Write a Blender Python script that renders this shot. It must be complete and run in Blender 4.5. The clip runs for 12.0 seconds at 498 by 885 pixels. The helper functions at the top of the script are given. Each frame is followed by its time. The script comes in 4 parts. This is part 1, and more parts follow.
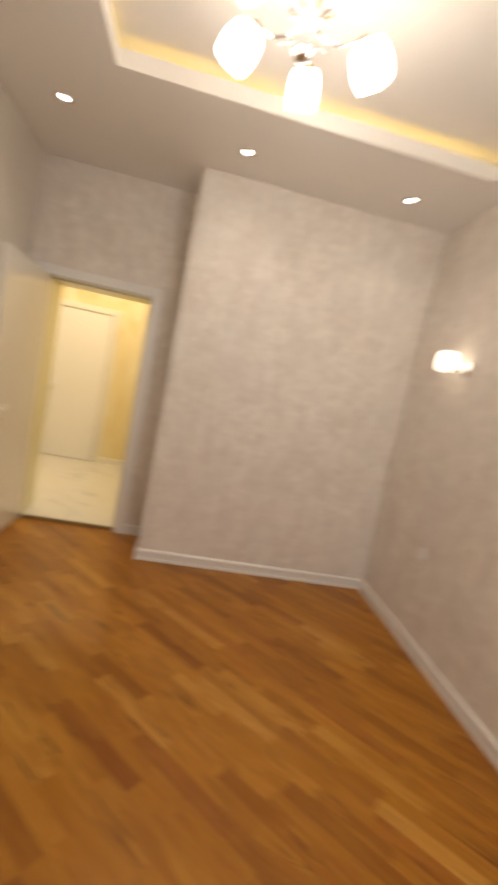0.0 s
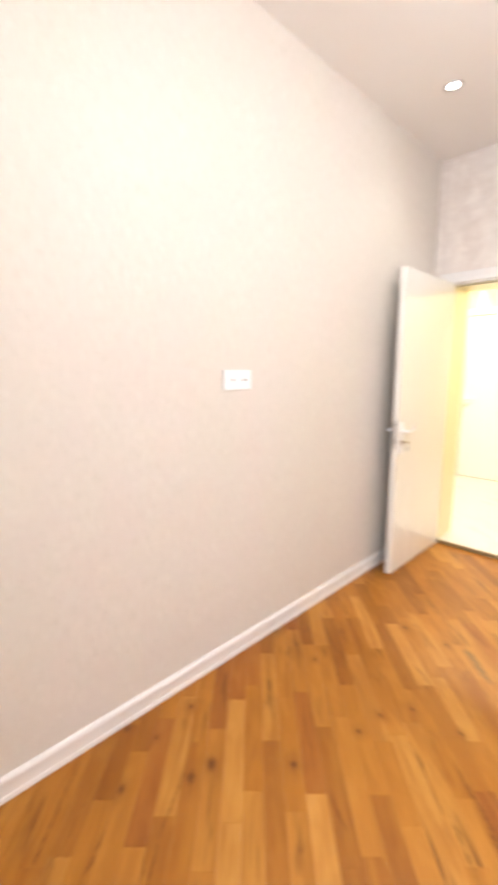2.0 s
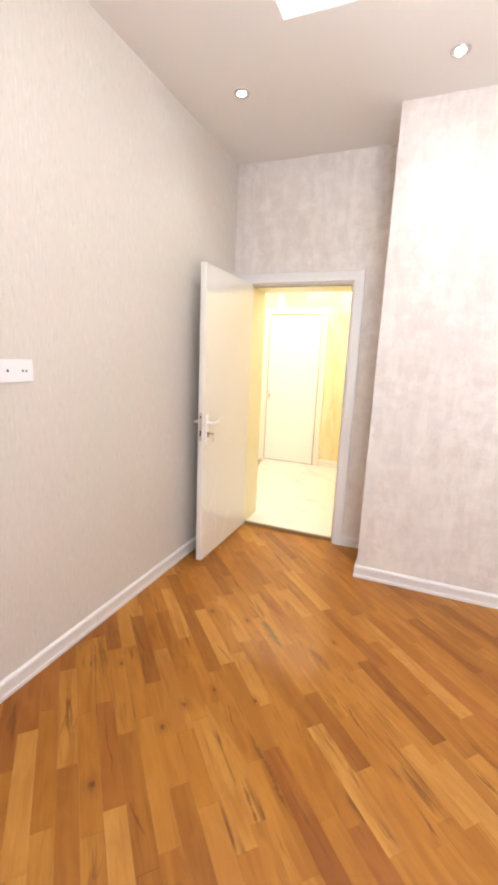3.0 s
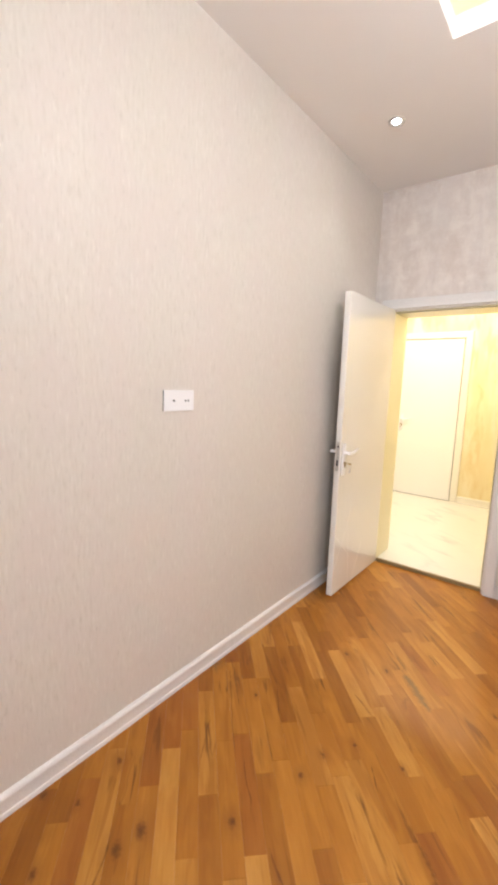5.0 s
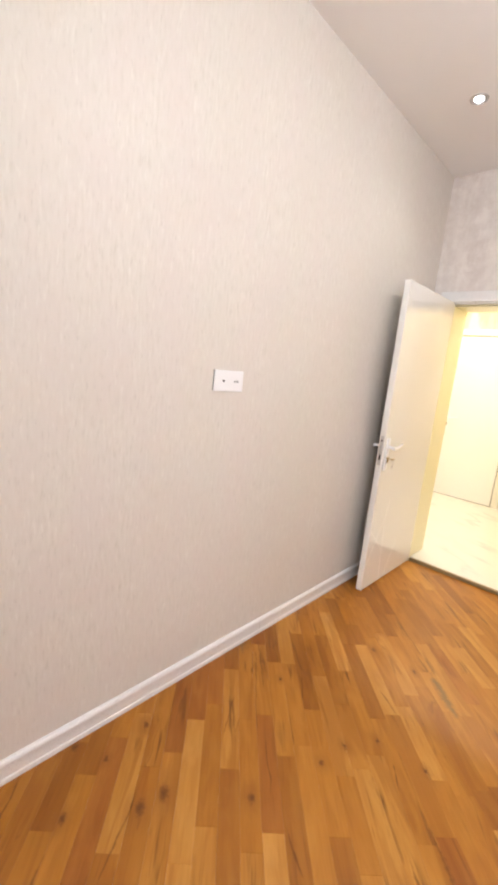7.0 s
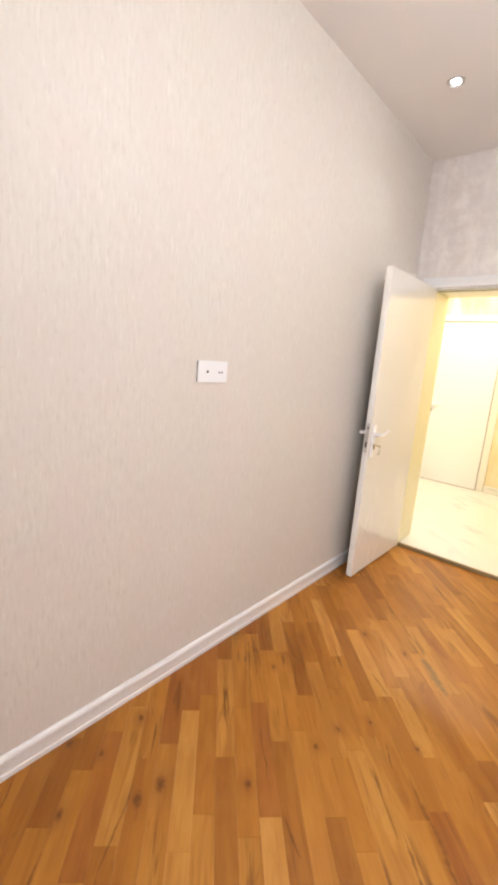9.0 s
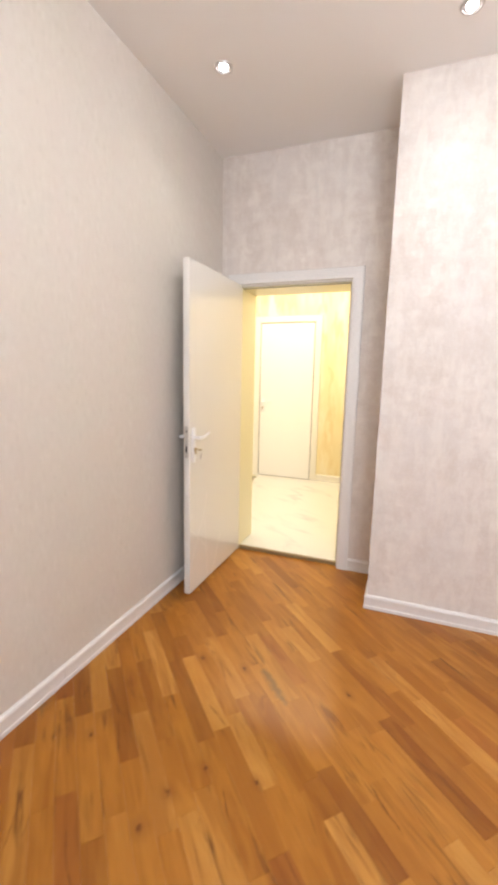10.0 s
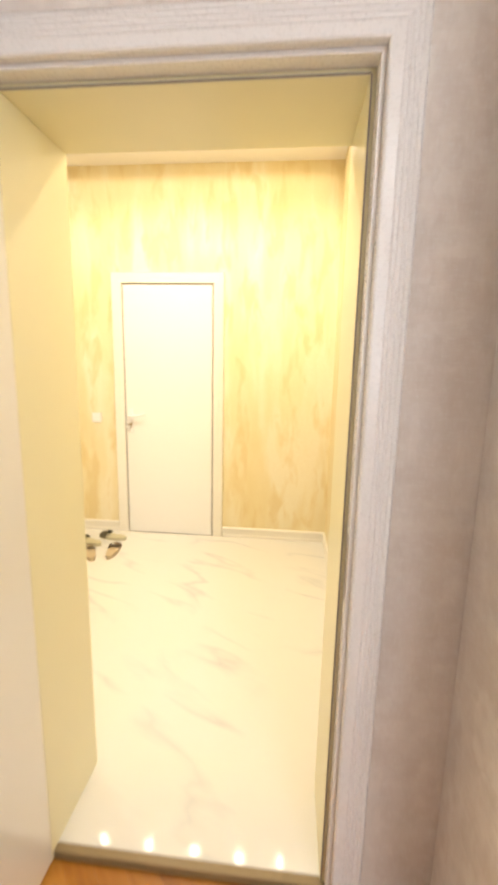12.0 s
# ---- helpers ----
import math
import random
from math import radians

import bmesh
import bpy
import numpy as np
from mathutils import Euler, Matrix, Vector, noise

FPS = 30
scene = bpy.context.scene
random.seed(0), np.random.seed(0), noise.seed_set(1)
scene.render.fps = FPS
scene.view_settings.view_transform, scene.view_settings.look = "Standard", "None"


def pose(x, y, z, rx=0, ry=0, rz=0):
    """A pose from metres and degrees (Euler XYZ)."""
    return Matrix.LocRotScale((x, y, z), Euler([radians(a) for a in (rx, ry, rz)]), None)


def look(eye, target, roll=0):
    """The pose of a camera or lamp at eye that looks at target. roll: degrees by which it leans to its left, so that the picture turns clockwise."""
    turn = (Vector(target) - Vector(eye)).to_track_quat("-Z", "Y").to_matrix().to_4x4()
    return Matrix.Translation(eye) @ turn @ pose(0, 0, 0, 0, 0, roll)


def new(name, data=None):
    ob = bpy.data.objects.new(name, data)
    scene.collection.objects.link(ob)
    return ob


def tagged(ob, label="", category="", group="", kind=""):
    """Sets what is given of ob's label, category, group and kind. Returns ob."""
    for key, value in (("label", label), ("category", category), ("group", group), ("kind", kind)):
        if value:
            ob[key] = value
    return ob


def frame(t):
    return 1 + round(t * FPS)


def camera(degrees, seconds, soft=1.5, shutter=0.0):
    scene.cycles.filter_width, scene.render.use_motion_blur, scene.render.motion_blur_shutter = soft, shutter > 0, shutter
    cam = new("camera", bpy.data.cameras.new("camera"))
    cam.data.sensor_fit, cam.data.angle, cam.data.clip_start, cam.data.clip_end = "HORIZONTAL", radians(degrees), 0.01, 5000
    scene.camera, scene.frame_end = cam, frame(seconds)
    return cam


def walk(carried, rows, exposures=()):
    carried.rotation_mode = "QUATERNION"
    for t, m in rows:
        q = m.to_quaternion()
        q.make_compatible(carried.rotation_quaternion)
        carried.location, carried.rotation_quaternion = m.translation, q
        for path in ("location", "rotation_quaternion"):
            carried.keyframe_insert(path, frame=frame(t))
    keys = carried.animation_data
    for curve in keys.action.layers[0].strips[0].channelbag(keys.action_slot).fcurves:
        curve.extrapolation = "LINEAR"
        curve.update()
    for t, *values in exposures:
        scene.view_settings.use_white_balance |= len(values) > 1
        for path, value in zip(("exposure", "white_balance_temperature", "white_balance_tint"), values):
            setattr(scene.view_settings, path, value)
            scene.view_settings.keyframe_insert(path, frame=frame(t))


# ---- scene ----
# ---------- camera and its way ----------
cam = camera(61.5, 12.0, soft=3.7, shutter=0.3)
PATH = [
    (0, (1.413, -3.625, 1.438), (1.712, -1.663, 1.196), 11.5),
    (0.1, (1.38, -3.543, 1.435), (1.287, -1.567, 1.141), 9.1),
    (0.2, (1.319, -3.474, 1.413), (0.839, -1.562, 1.072), 7.9),
    (0.3, (1.277, -3.423, 1.408), (0.432, -1.652, 1.020), 7.1),
    (0.4, (1.261, -3.399, 1.394), (0.091, -1.841, 0.944), 6.2),
    (0.5, (1.252, -3.392, 1.381), (-0.198, -2.100, 0.906), 4.3),
    (0.6, (1.248, -3.409, 1.392), (-0.418, -2.416, 0.902), 2.0),
    (0.7, (1.263, -3.426, 1.398), (-0.507, -2.625, 0.925), -0.4),
    (1, (1.294, -3.509, 1.395), (-0.555, -2.859, 0.994), -3.0),
    (1.2, (1.316, -3.521, 1.397), (-0.565, -2.923, 1.071), -4.8),
    (1.5, (1.343, -3.479, 1.394), (-0.504, -2.773, 1.096), -2.7),
    (1.8, (1.37, -3.391, 1.409), (-0.338, -2.404, 1.082), -1.2),
    (2, (1.405, -3.343, 1.399), (-0.005, -1.966, 1.059), -0.2),
    (2.2, (1.413, -3.31, 1.412), (0.285, -1.7, 1.044), 1.2),
    (2.5, (1.451, -3.265, 1.424), (0.633, -1.477, 1.06), 1.7),
    (2.7, (1.484, -3.25, 1.44), (0.751, -1.431, 1.047), 2.2),
    (4.3, (1.359, -3.175, 1.433), (0.559, -1.378, 1.074), 5.2),
    (4.5, (1.345, -3.214, 1.437), (0.487, -1.443, 1.08), 5.2),
    (5, (1.335, -3.264, 1.448), (0.12, -1.702, 1.158), 2.0),
    (5.5, (1.315, -3.253, 1.435), (0.089, -1.705, 1.119), 5.0),
    (6, (1.312, -3.278, 1.417), (0.083, -1.739, 1.066), 5.8),
    (6.5, (1.289, -3.248, 1.429), (0.049, -1.719, 1.071), 7.4),
    (7, (1.286, -3.289, 1.434), (-0.037, -1.834, 1.069), 5.9),
    (7.2, (1.283, -3.258, 1.424), (0.003, -1.766, 1.06), 6.0),
    (8.8, (1.28, -3.271, 1.42), (0.0, -1.787, 1.022), 5.2),
    (9, (1.289, -3.279, 1.428), (0.015, -1.79, 1.03), 4.5),
    (9.5, (1.35, -3.227, 1.466), (0.28, -1.57, 1.131), 2.2),
    (9.7, (1.367, -3.152, 1.431), (0.459, -1.404, 1.083), 1.4),
    (10, (1.363, -2.937, 1.386), (0.657, -1.093, 1.065), 1.2),
    (10.5, (1.231, -2.485, 1.415), (0.647, -0.603, 1.071), 1.1),
    (11, (1.089, -2.008, 1.446), (0.667, -0.09, 1.065), 1.4),
    (11.2, (1.03, -1.752, 1.413), (0.622, 0.173, 1.053), 0.8),
    (11.5, (0.952, -1.411, 1.434), (0.539, 0.51, 1.062), 0.9),
    (11.7, (0.887, -1.194, 1.416), (0.521, 0.738, 1.05), 0.6),
    (12, (0.796, -0.909, 1.432), (0.609, 1.05, 1.079), 1.2),
]
EXPOSURES = [(0.0, -1.14, 8000, 10), (0.5, -0.76, 6900, 10), (1.0, -0.06, 6200, 10), (1.5, 0.02, 6200, 10), (2.0, 0.26, 6250, 10), (2.5, 0.08, 6150, 10), (4.5, -0.12, 6200, 10),
             (5.5, -0.17, 6250, 10), (7.0, -0.07, 6150, 10), (9.5, -0.10, 6150, 10), (10.5, -0.28, 6250, 10), (11.0, -0.20, 6300, 10), (11.5, -0.18, 6350, 10), (12.0, -0.26, 6450, 10)]
walk(cam, [(t, look(eye, target, roll)) for t, eye, target, roll in PATH], EXPOSURES)

# ---------- light ----------
world = bpy.data.worlds.new("world")
scene.world = world
world.use_nodes = True
world.node_tree.nodes["Background"].inputs["Color"].default_value = (0.9, 0.95, 1.0, 1)
world.node_tree.nodes["Background"].inputs["Strength"].default_value = 0.02
CHANDELIER_GLOW = 40.0
SCONCE_GLOW = 6.0
DOWNLIGHT_GLOW = 60.0
COVE_GLOW = 9.0
DOWNLIGHT_WATTS = 6.5
HALL_WATTS = 64.0
WINDOW_WATTS = 60.0
ROOM_WHITE = (1.0, 0.97, 0.96)
HALL_WARM = (1.0, 0.862, 0.635)

# ---------- plan ----------
ROOM_W, ROOM_BACK, CEIL = 3.06, -4.06, 2.882
PIER_X, PIER_Y = 1.204, -0.470
OPEN_L, OPEN_R, OPEN_T = 0.157, 0.929, 2.0
WALL_T = 0.30
HALL_Y, HALL_R, HALL_L, HALL_Z, HALL_C = 2.396, 1.12, -2.4, 0.026, 2.89
TRAY = (0.750, 2.88, -3.25, -1.225)


# ---------- material helpers ----------
def make_mat(name, color=(0.8, 0.8, 0.8), rough=0.5, metal=0.0):
    m = bpy.data.materials.new(name)
    m.use_nodes = True
    b = m.node_tree.nodes["Principled BSDF"]
    b.inputs["Base Color"].default_value = (*color, 1)
    b.inputs["Roughness"].default_value = rough
    b.inputs["Metallic"].default_value = metal
    return m, m.node_tree, b


def put_in(nt, socket, value):
    if isinstance(value, bpy.types.NodeSocket):
        nt.links.new(value, socket)
    elif isinstance(value, tuple) and len(value) == 3 and socket.type == "RGBA":
        socket.default_value = (*value, 1)
    else:
        socket.default_value = value


def n_math(nt, op, a, b=0.0, clamp=False):
    n = nt.nodes.new("ShaderNodeMath")
    n.operation, n.use_clamp = op, clamp
    put_in(nt, n.inputs[0], a)
    put_in(nt, n.inputs[1], b)
    return n.outputs[0]


def n_vec(nt, op, a, b):
    n = nt.nodes.new("ShaderNodeVectorMath")
    n.operation = op
    put_in(nt, n.inputs[0], a)
    put_in(nt, n.inputs[1], b)
    return n.outputs[0]


def n_length(nt, a):
    n = nt.nodes.new("ShaderNodeVectorMath")
    n.operation = "LENGTH"
    put_in(nt, n.inputs[0], a)
    return n.outputs["Value"]


def n_mix(nt, fac, a, b, blend="MIX"):
    n = nt.nodes.new("ShaderNodeMixRGB")
    n.blend_type = blend
    put_in(nt, n.inputs[0], fac)
    put_in(nt, n.inputs[1], a)
    put_in(nt, n.inputs[2], b)
    return n.outputs[0]


def n_noise(nt, vec, scale, detail=4.0, rough=0.5, warp=0.0):
    n = nt.nodes.new("ShaderNodeTexNoise")
    put_in(nt, n.inputs["Vector"], vec)
    n.inputs["Scale"].default_value = scale
    n.inputs["Detail"].default_value = detail
    n.inputs["Roughness"].default_value = rough
    n.inputs["Distortion"].default_value = warp
    return n.outputs["Fac"]


def n_ramp(nt, fac, *stops):
    n = nt.nodes.new("ShaderNodeValToRGB")
    els = n.color_ramp.elements
    while len(els) < len(stops):
        els.new(0.5)
    for e, (p, c) in zip(els, stops):
        e.position = p
        e.color = (*c, 1) if isinstance(c, tuple) else (c, c, c, 1)
    put_in(nt, n.inputs[0], fac)
    return n.outputs[0]


def n_coord(nt, which="Object"):
    return nt.nodes.new("ShaderNodeTexCoord").outputs[which]


def n_place(nt):
    return nt.nodes.new("ShaderNodeNewGeometry").outputs["Position"]


def n_bump(nt, bsdf, height, strength=0.2, distance=0.002):
    n = nt.nodes.new("ShaderNodeBump")
    n.inputs["Strength"].default_value = strength
    n.inputs["Distance"].default_value = distance
    put_in(nt, n.inputs["Height"], height)
    nt.links.new(n.outputs[0], bsdf.inputs["Normal"])


# ---------- materials ----------
def fibre_paper():
    """Beige vinyl wallpaper with short upright fibre flecks and a faint drift of tint."""
    m, nt, b = make_mat("fibre_wallpaper", rough=0.5)
    p = n_place(nt)
    streak = n_noise(nt, n_vec(nt, "MULTIPLY", p, (95, 95, 17)), 1.0, 4, 0.6)
    fleck = n_noise(nt, n_vec(nt, "MULTIPLY", p, (120, 120, 27)), 1.0, 2, 0.5)
    pale = n_noise(nt, n_vec(nt, "MULTIPLY", n_vec(nt, "ADD", p, (3.1, 7.7, 1.9)), (95, 95, 20)), 1.0, 2, 0.5)
    fine = n_noise(nt, n_vec(nt, "MULTIPLY", p, (260, 260, 60)), 1.0, 2, 0.6)
    drift = n_noise(nt, n_vec(nt, "MULTIPLY", p, (7, 7, 3.2)), 1.0, 4, 0.55)
    cloud = n_noise(nt, n_vec(nt, "MULTIPLY", p, (2.2, 2.2, 0.7)), 1.0, 3, 0.5)
    patch = n_noise(nt, n_vec(nt, "MULTIPLY", p, (16, 16, 9)), 1.0, 3, 0.6)
    c = n_ramp(nt, streak, (0.30, (0.620, 0.572, 0.500)), (0.43, (0.678, 0.628, 0.562)), (0.60, (0.706, 0.657, 0.592)), (0.76, (0.762, 0.724, 0.668)))
    c = n_mix(nt, n_ramp(nt, drift, (0.40, 0.0), (0.60, 0.60)), c, (0.690, 0.618, 0.566))
    c = n_mix(nt, n_ramp(nt, cloud, (0.45, 0.0), (0.65, 0.40)), c, (0.660, 0.625, 0.540))
    thin = n_math(nt, "MULTIPLY", n_ramp(nt, fleck, (0.60, 0.0), (0.72, 0.36)), n_ramp(nt, patch, (0.35, 0.35), (0.60, 1.0)))
    c = n_mix(nt, thin, c, (0.480, 0.430, 0.375))
    c = n_mix(nt, n_ramp(nt, pale, (0.60, 0.0), (0.74, 0.34)), c, (0.815, 0.775, 0.705))
    nt.links.new(c, b.inputs["Base Color"])
    nt.links.new(n_ramp(nt, streak, (0.3, 0.6), (0.7, 0.42)), b.inputs["Roughness"])
    n_bump(nt, b, n_math(nt, "ADD", streak, n_math(nt, "MULTIPLY", fine, 0.5)), 0.25, 0.001)
    return m


def patina_paper(name, low, mid, high, cool, tall=(9, 9, 2.6), wide=(4.5, 4.5, 13), blocks=0.075):
    """Mottled wallpaper: upright and level brush patches with a pearl sheen on a plain ground."""
    m, nt, b = make_mat(name, rough=0.5)
    p = n_place(nt)
    up = n_noise(nt, n_vec(nt, "MULTIPLY", p, tall), 1.0, 5, 0.58, 0.1)
    level = n_noise(nt, n_vec(nt, "MULTIPLY", p, wide), 1.0, 5, 0.58, 0.1)
    patch = n_noise(nt, n_vec(nt, "MULTIPLY", p, (21, 21, 17)), 1.0, 4, 0.6, 0.2)
    weave = n_noise(nt, n_vec(nt, "MULTIPLY", p, (190, 190, 45)), 1.0, 2, 0.5)
    cross = n_noise(nt, n_vec(nt, "MULTIPLY", p, (40, 40, 190)), 1.0, 2, 0.5)
    tint = n_noise(nt, n_vec(nt, "MULTIPLY", p, (3.1, 3.1, 2.0)), 1.0, 3, 0.5)
    mix = n_math(nt, "ADD", n_math(nt, "MULTIPLY", n_math(nt, "ADD", up, level), 0.36), n_math(nt, "MULTIPLY", patch, 0.28))
    cell = nt.nodes.new("ShaderNodeTexWhiteNoise")
    drift = n_math(nt, "MULTIPLY", n_noise(nt, p, 30, 3), 1.1)
    snapped = nt.nodes.new("ShaderNodeVectorMath")
    snapped.operation = "FLOOR"
    put_in(nt, snapped.inputs[0], n_vec(nt, "ADD", n_vec(nt, "MULTIPLY", p, (23, 23, 19)), drift))
    put_in(nt, cell.inputs["Vector"], snapped.outputs[0])
    mix = n_math(nt, "ADD", mix, n_math(nt, "MULTIPLY", n_math(nt, "SUBTRACT", cell.outputs["Value"], 0.5), blocks))
    c = n_ramp(nt, mix, (0.40, low), (0.50, mid), (0.60, high))
    c = n_mix(nt, n_ramp(nt, tint, (0.42, 0.0), (0.62, 0.55)), c, cool)
    dab = n_noise(nt, n_vec(nt, "MULTIPLY", n_vec(nt, "ADD", p, (5.3, 5.3, 2.1)), tuple(v * 1.6 for v in tall)), 1.0, 4, 0.62, 0.15)
    dab2 = n_noise(nt, n_vec(nt, "MULTIPLY", n_vec(nt, "ADD", p, (1.7, 9.3, 4.4)), (14, 14, 9)), 1.0, 4, 0.6, 0.2)
    c = n_mix(nt, n_ramp(nt, dab, (0.50, 0.0), (0.64, 0.60)), c, high)
    c = n_mix(nt, n_ramp(nt, dab2, (0.54, 0.0), (0.68, 0.55)), c, low)
    thread = n_math(nt, "MULTIPLY", n_math(nt, "ADD", weave, cross), 0.5)
    c = n_mix(nt, n_ramp(nt, thread, (0.50, 0.0), (0.66, 0.35)), c, (0.83, 0.805, 0.78))
    nt.links.new(c, b.inputs["Base Color"])
    nt.links.new(n_ramp(nt, mix, (0.44, 0.62), (0.60, 0.40)), b.inputs["Roughness"])
    n_bump(nt, b, n_math(nt, "ADD", n_math(nt, "MULTIPLY", mix, 0.5), n_math(nt, "MULTIPLY", thread, 0.3)), 0.2, 0.0008)
    return m


def drip_paper():
    """Warm yellow wallpaper with soft upright drifts, ochre tongues and a faint weave."""
    m, nt, b = make_mat("hall_wallpaper", rough=0.55)
    p = n_place(nt)
    up = n_noise(nt, n_vec(nt, "MULTIPLY", p, (6.5, 6.5, 1.3)), 1.0, 3, 0.5, 0.3)
    wide = n_noise(nt, n_vec(nt, "MULTIPLY", p, (2.6, 2.6, 0.8)), 1.0, 2, 0.5)
    tongue = n_noise(nt, n_vec(nt, "MULTIPLY", n_vec(nt, "ADD", p, (4.1, 2.2, 0.6)), (9.5, 9.5, 3.0)), 1.0, 3, 0.5, 0.35)
    weave = n_noise(nt, n_vec(nt, "MULTIPLY", p, (140, 140, 60)), 1.0, 2, 0.5)
    c = n_ramp(nt, up, (0.34, (0.790, 0.678, 0.395)), (0.50, (0.815, 0.715, 0.450)), (0.64, (0.865, 0.805, 0.620)))
    c = n_mix(nt, n_ramp(nt, wide, (0.40, 0.0), (0.62, 0.5)), c, (0.845, 0.765, 0.525))
    c = n_mix(nt, n_ramp(nt, tongue, (0.52, 0.0), (0.64, 0.75)), c, (0.750, 0.605, 0.300))
    c = n_mix(nt, n_ramp(nt, weave, (0.40, 0.10), (0.65, 0.0)), c, (0.68, 0.54, 0.27))
    nt.links.new(c, b.inputs["Base Color"])
    n_bump(nt, b, weave, 0.15, 0.0006)
    return m


def paint(name, color, rough=0.35, speck=0.012, orange_peel=0.08):
    m, nt, b = make_mat(name, color, rough)
    p = n_place(nt)
    big = n_noise(nt, p, 1.7, 3)
    fine = n_noise(nt, p, 160, 2)
    lo = tuple(v * (1 - 2 * speck) for v in color)
    nt.links.new(n_mix(nt, big, lo, color), b.inputs["Base Color"])
    nt.links.new(n_ramp(nt, fine, (0.3, rough * 0.95), (0.7, rough * 1.05)), b.inputs["Roughness"])
    if orange_peel:
        n_bump(nt, b, fine, orange_peel, 0.0003)
    return m


# knots and mineral streaks of the strips, along (u) and across (v) their run
KNOTS = [(2.068, -1.525, 0.017), (2.119, -1.592, 0.015), (2.069, -1.229, 0.011), (1.922, -1.874, 0.011), (2.164, -1.821, 0.010),
         (1.846, -0.853, 0.008), (1.925, -0.960, 0.009), (1.933, -0.563, 0.007), (1.510, -1.073, 0.007), (1.250, -0.539, 0.010),
         (1.400, -0.379, 0.008), (1.727, -0.021, 0.008), (1.806, -1.638, 0.009), (2.469, -2.090, 0.011), (2.491, -1.846, 0.007),
         (2.474, -1.698, 0.009), (2.379, -2.336, 0.007), (2.425, -2.284, 0.012), (1.959, -1.749, 0.007), (1.816, -0.709, 0.006)]
# u, v, half length, slope, half width
STREAKS = [(1.411, -1.161, 0.182, 0.02, 0.0035), (1.565, -1.189, 0.268, -0.03, 0.0030), (1.363, -0.968, 0.092, 0.06, 0.0040),
           (1.546, -0.974, 0.090, -0.13, 0.0035), (1.732, -1.313, 0.098, -0.20, 0.0028), (2.275, -0.641, 0.065, 0.02, 0.0120),
           (2.225, -1.103, 0.045, 0.25, 0.0060), (1.958, -0.687, 0.044, -0.18, 0.0045), (2.200, -1.638, 0.117, -0.17, 0.0050),
           (2.398, -1.665, 0.081, -0.09, 0.0045), (2.612, -2.380, 0.052, 0.07, 0.0100), (2.729, -2.377, 0.070, 0.0, 0.0055),
           (2.223, -2.008, 0.188, 0.01, 0.0050), (2.353, -1.841, 0.053, -0.13, 0.0075), (2.319, -0.749, 0.055, -0.02, 0.0070),
           (2.170, -0.213, 0.065, -0.08, 0.0060), (1.941, -1.163, 0.107, 0.02, 0.0035), (1.606, -0.590, 0.045, 0.24, 0.0050)]


# grey-brown stains, in the same terms
STAINS = [(1.545, -0.300, 0.115, -0.02, 0.021), (1.262, -1.252, 0.030, 0.0, 0.026)]


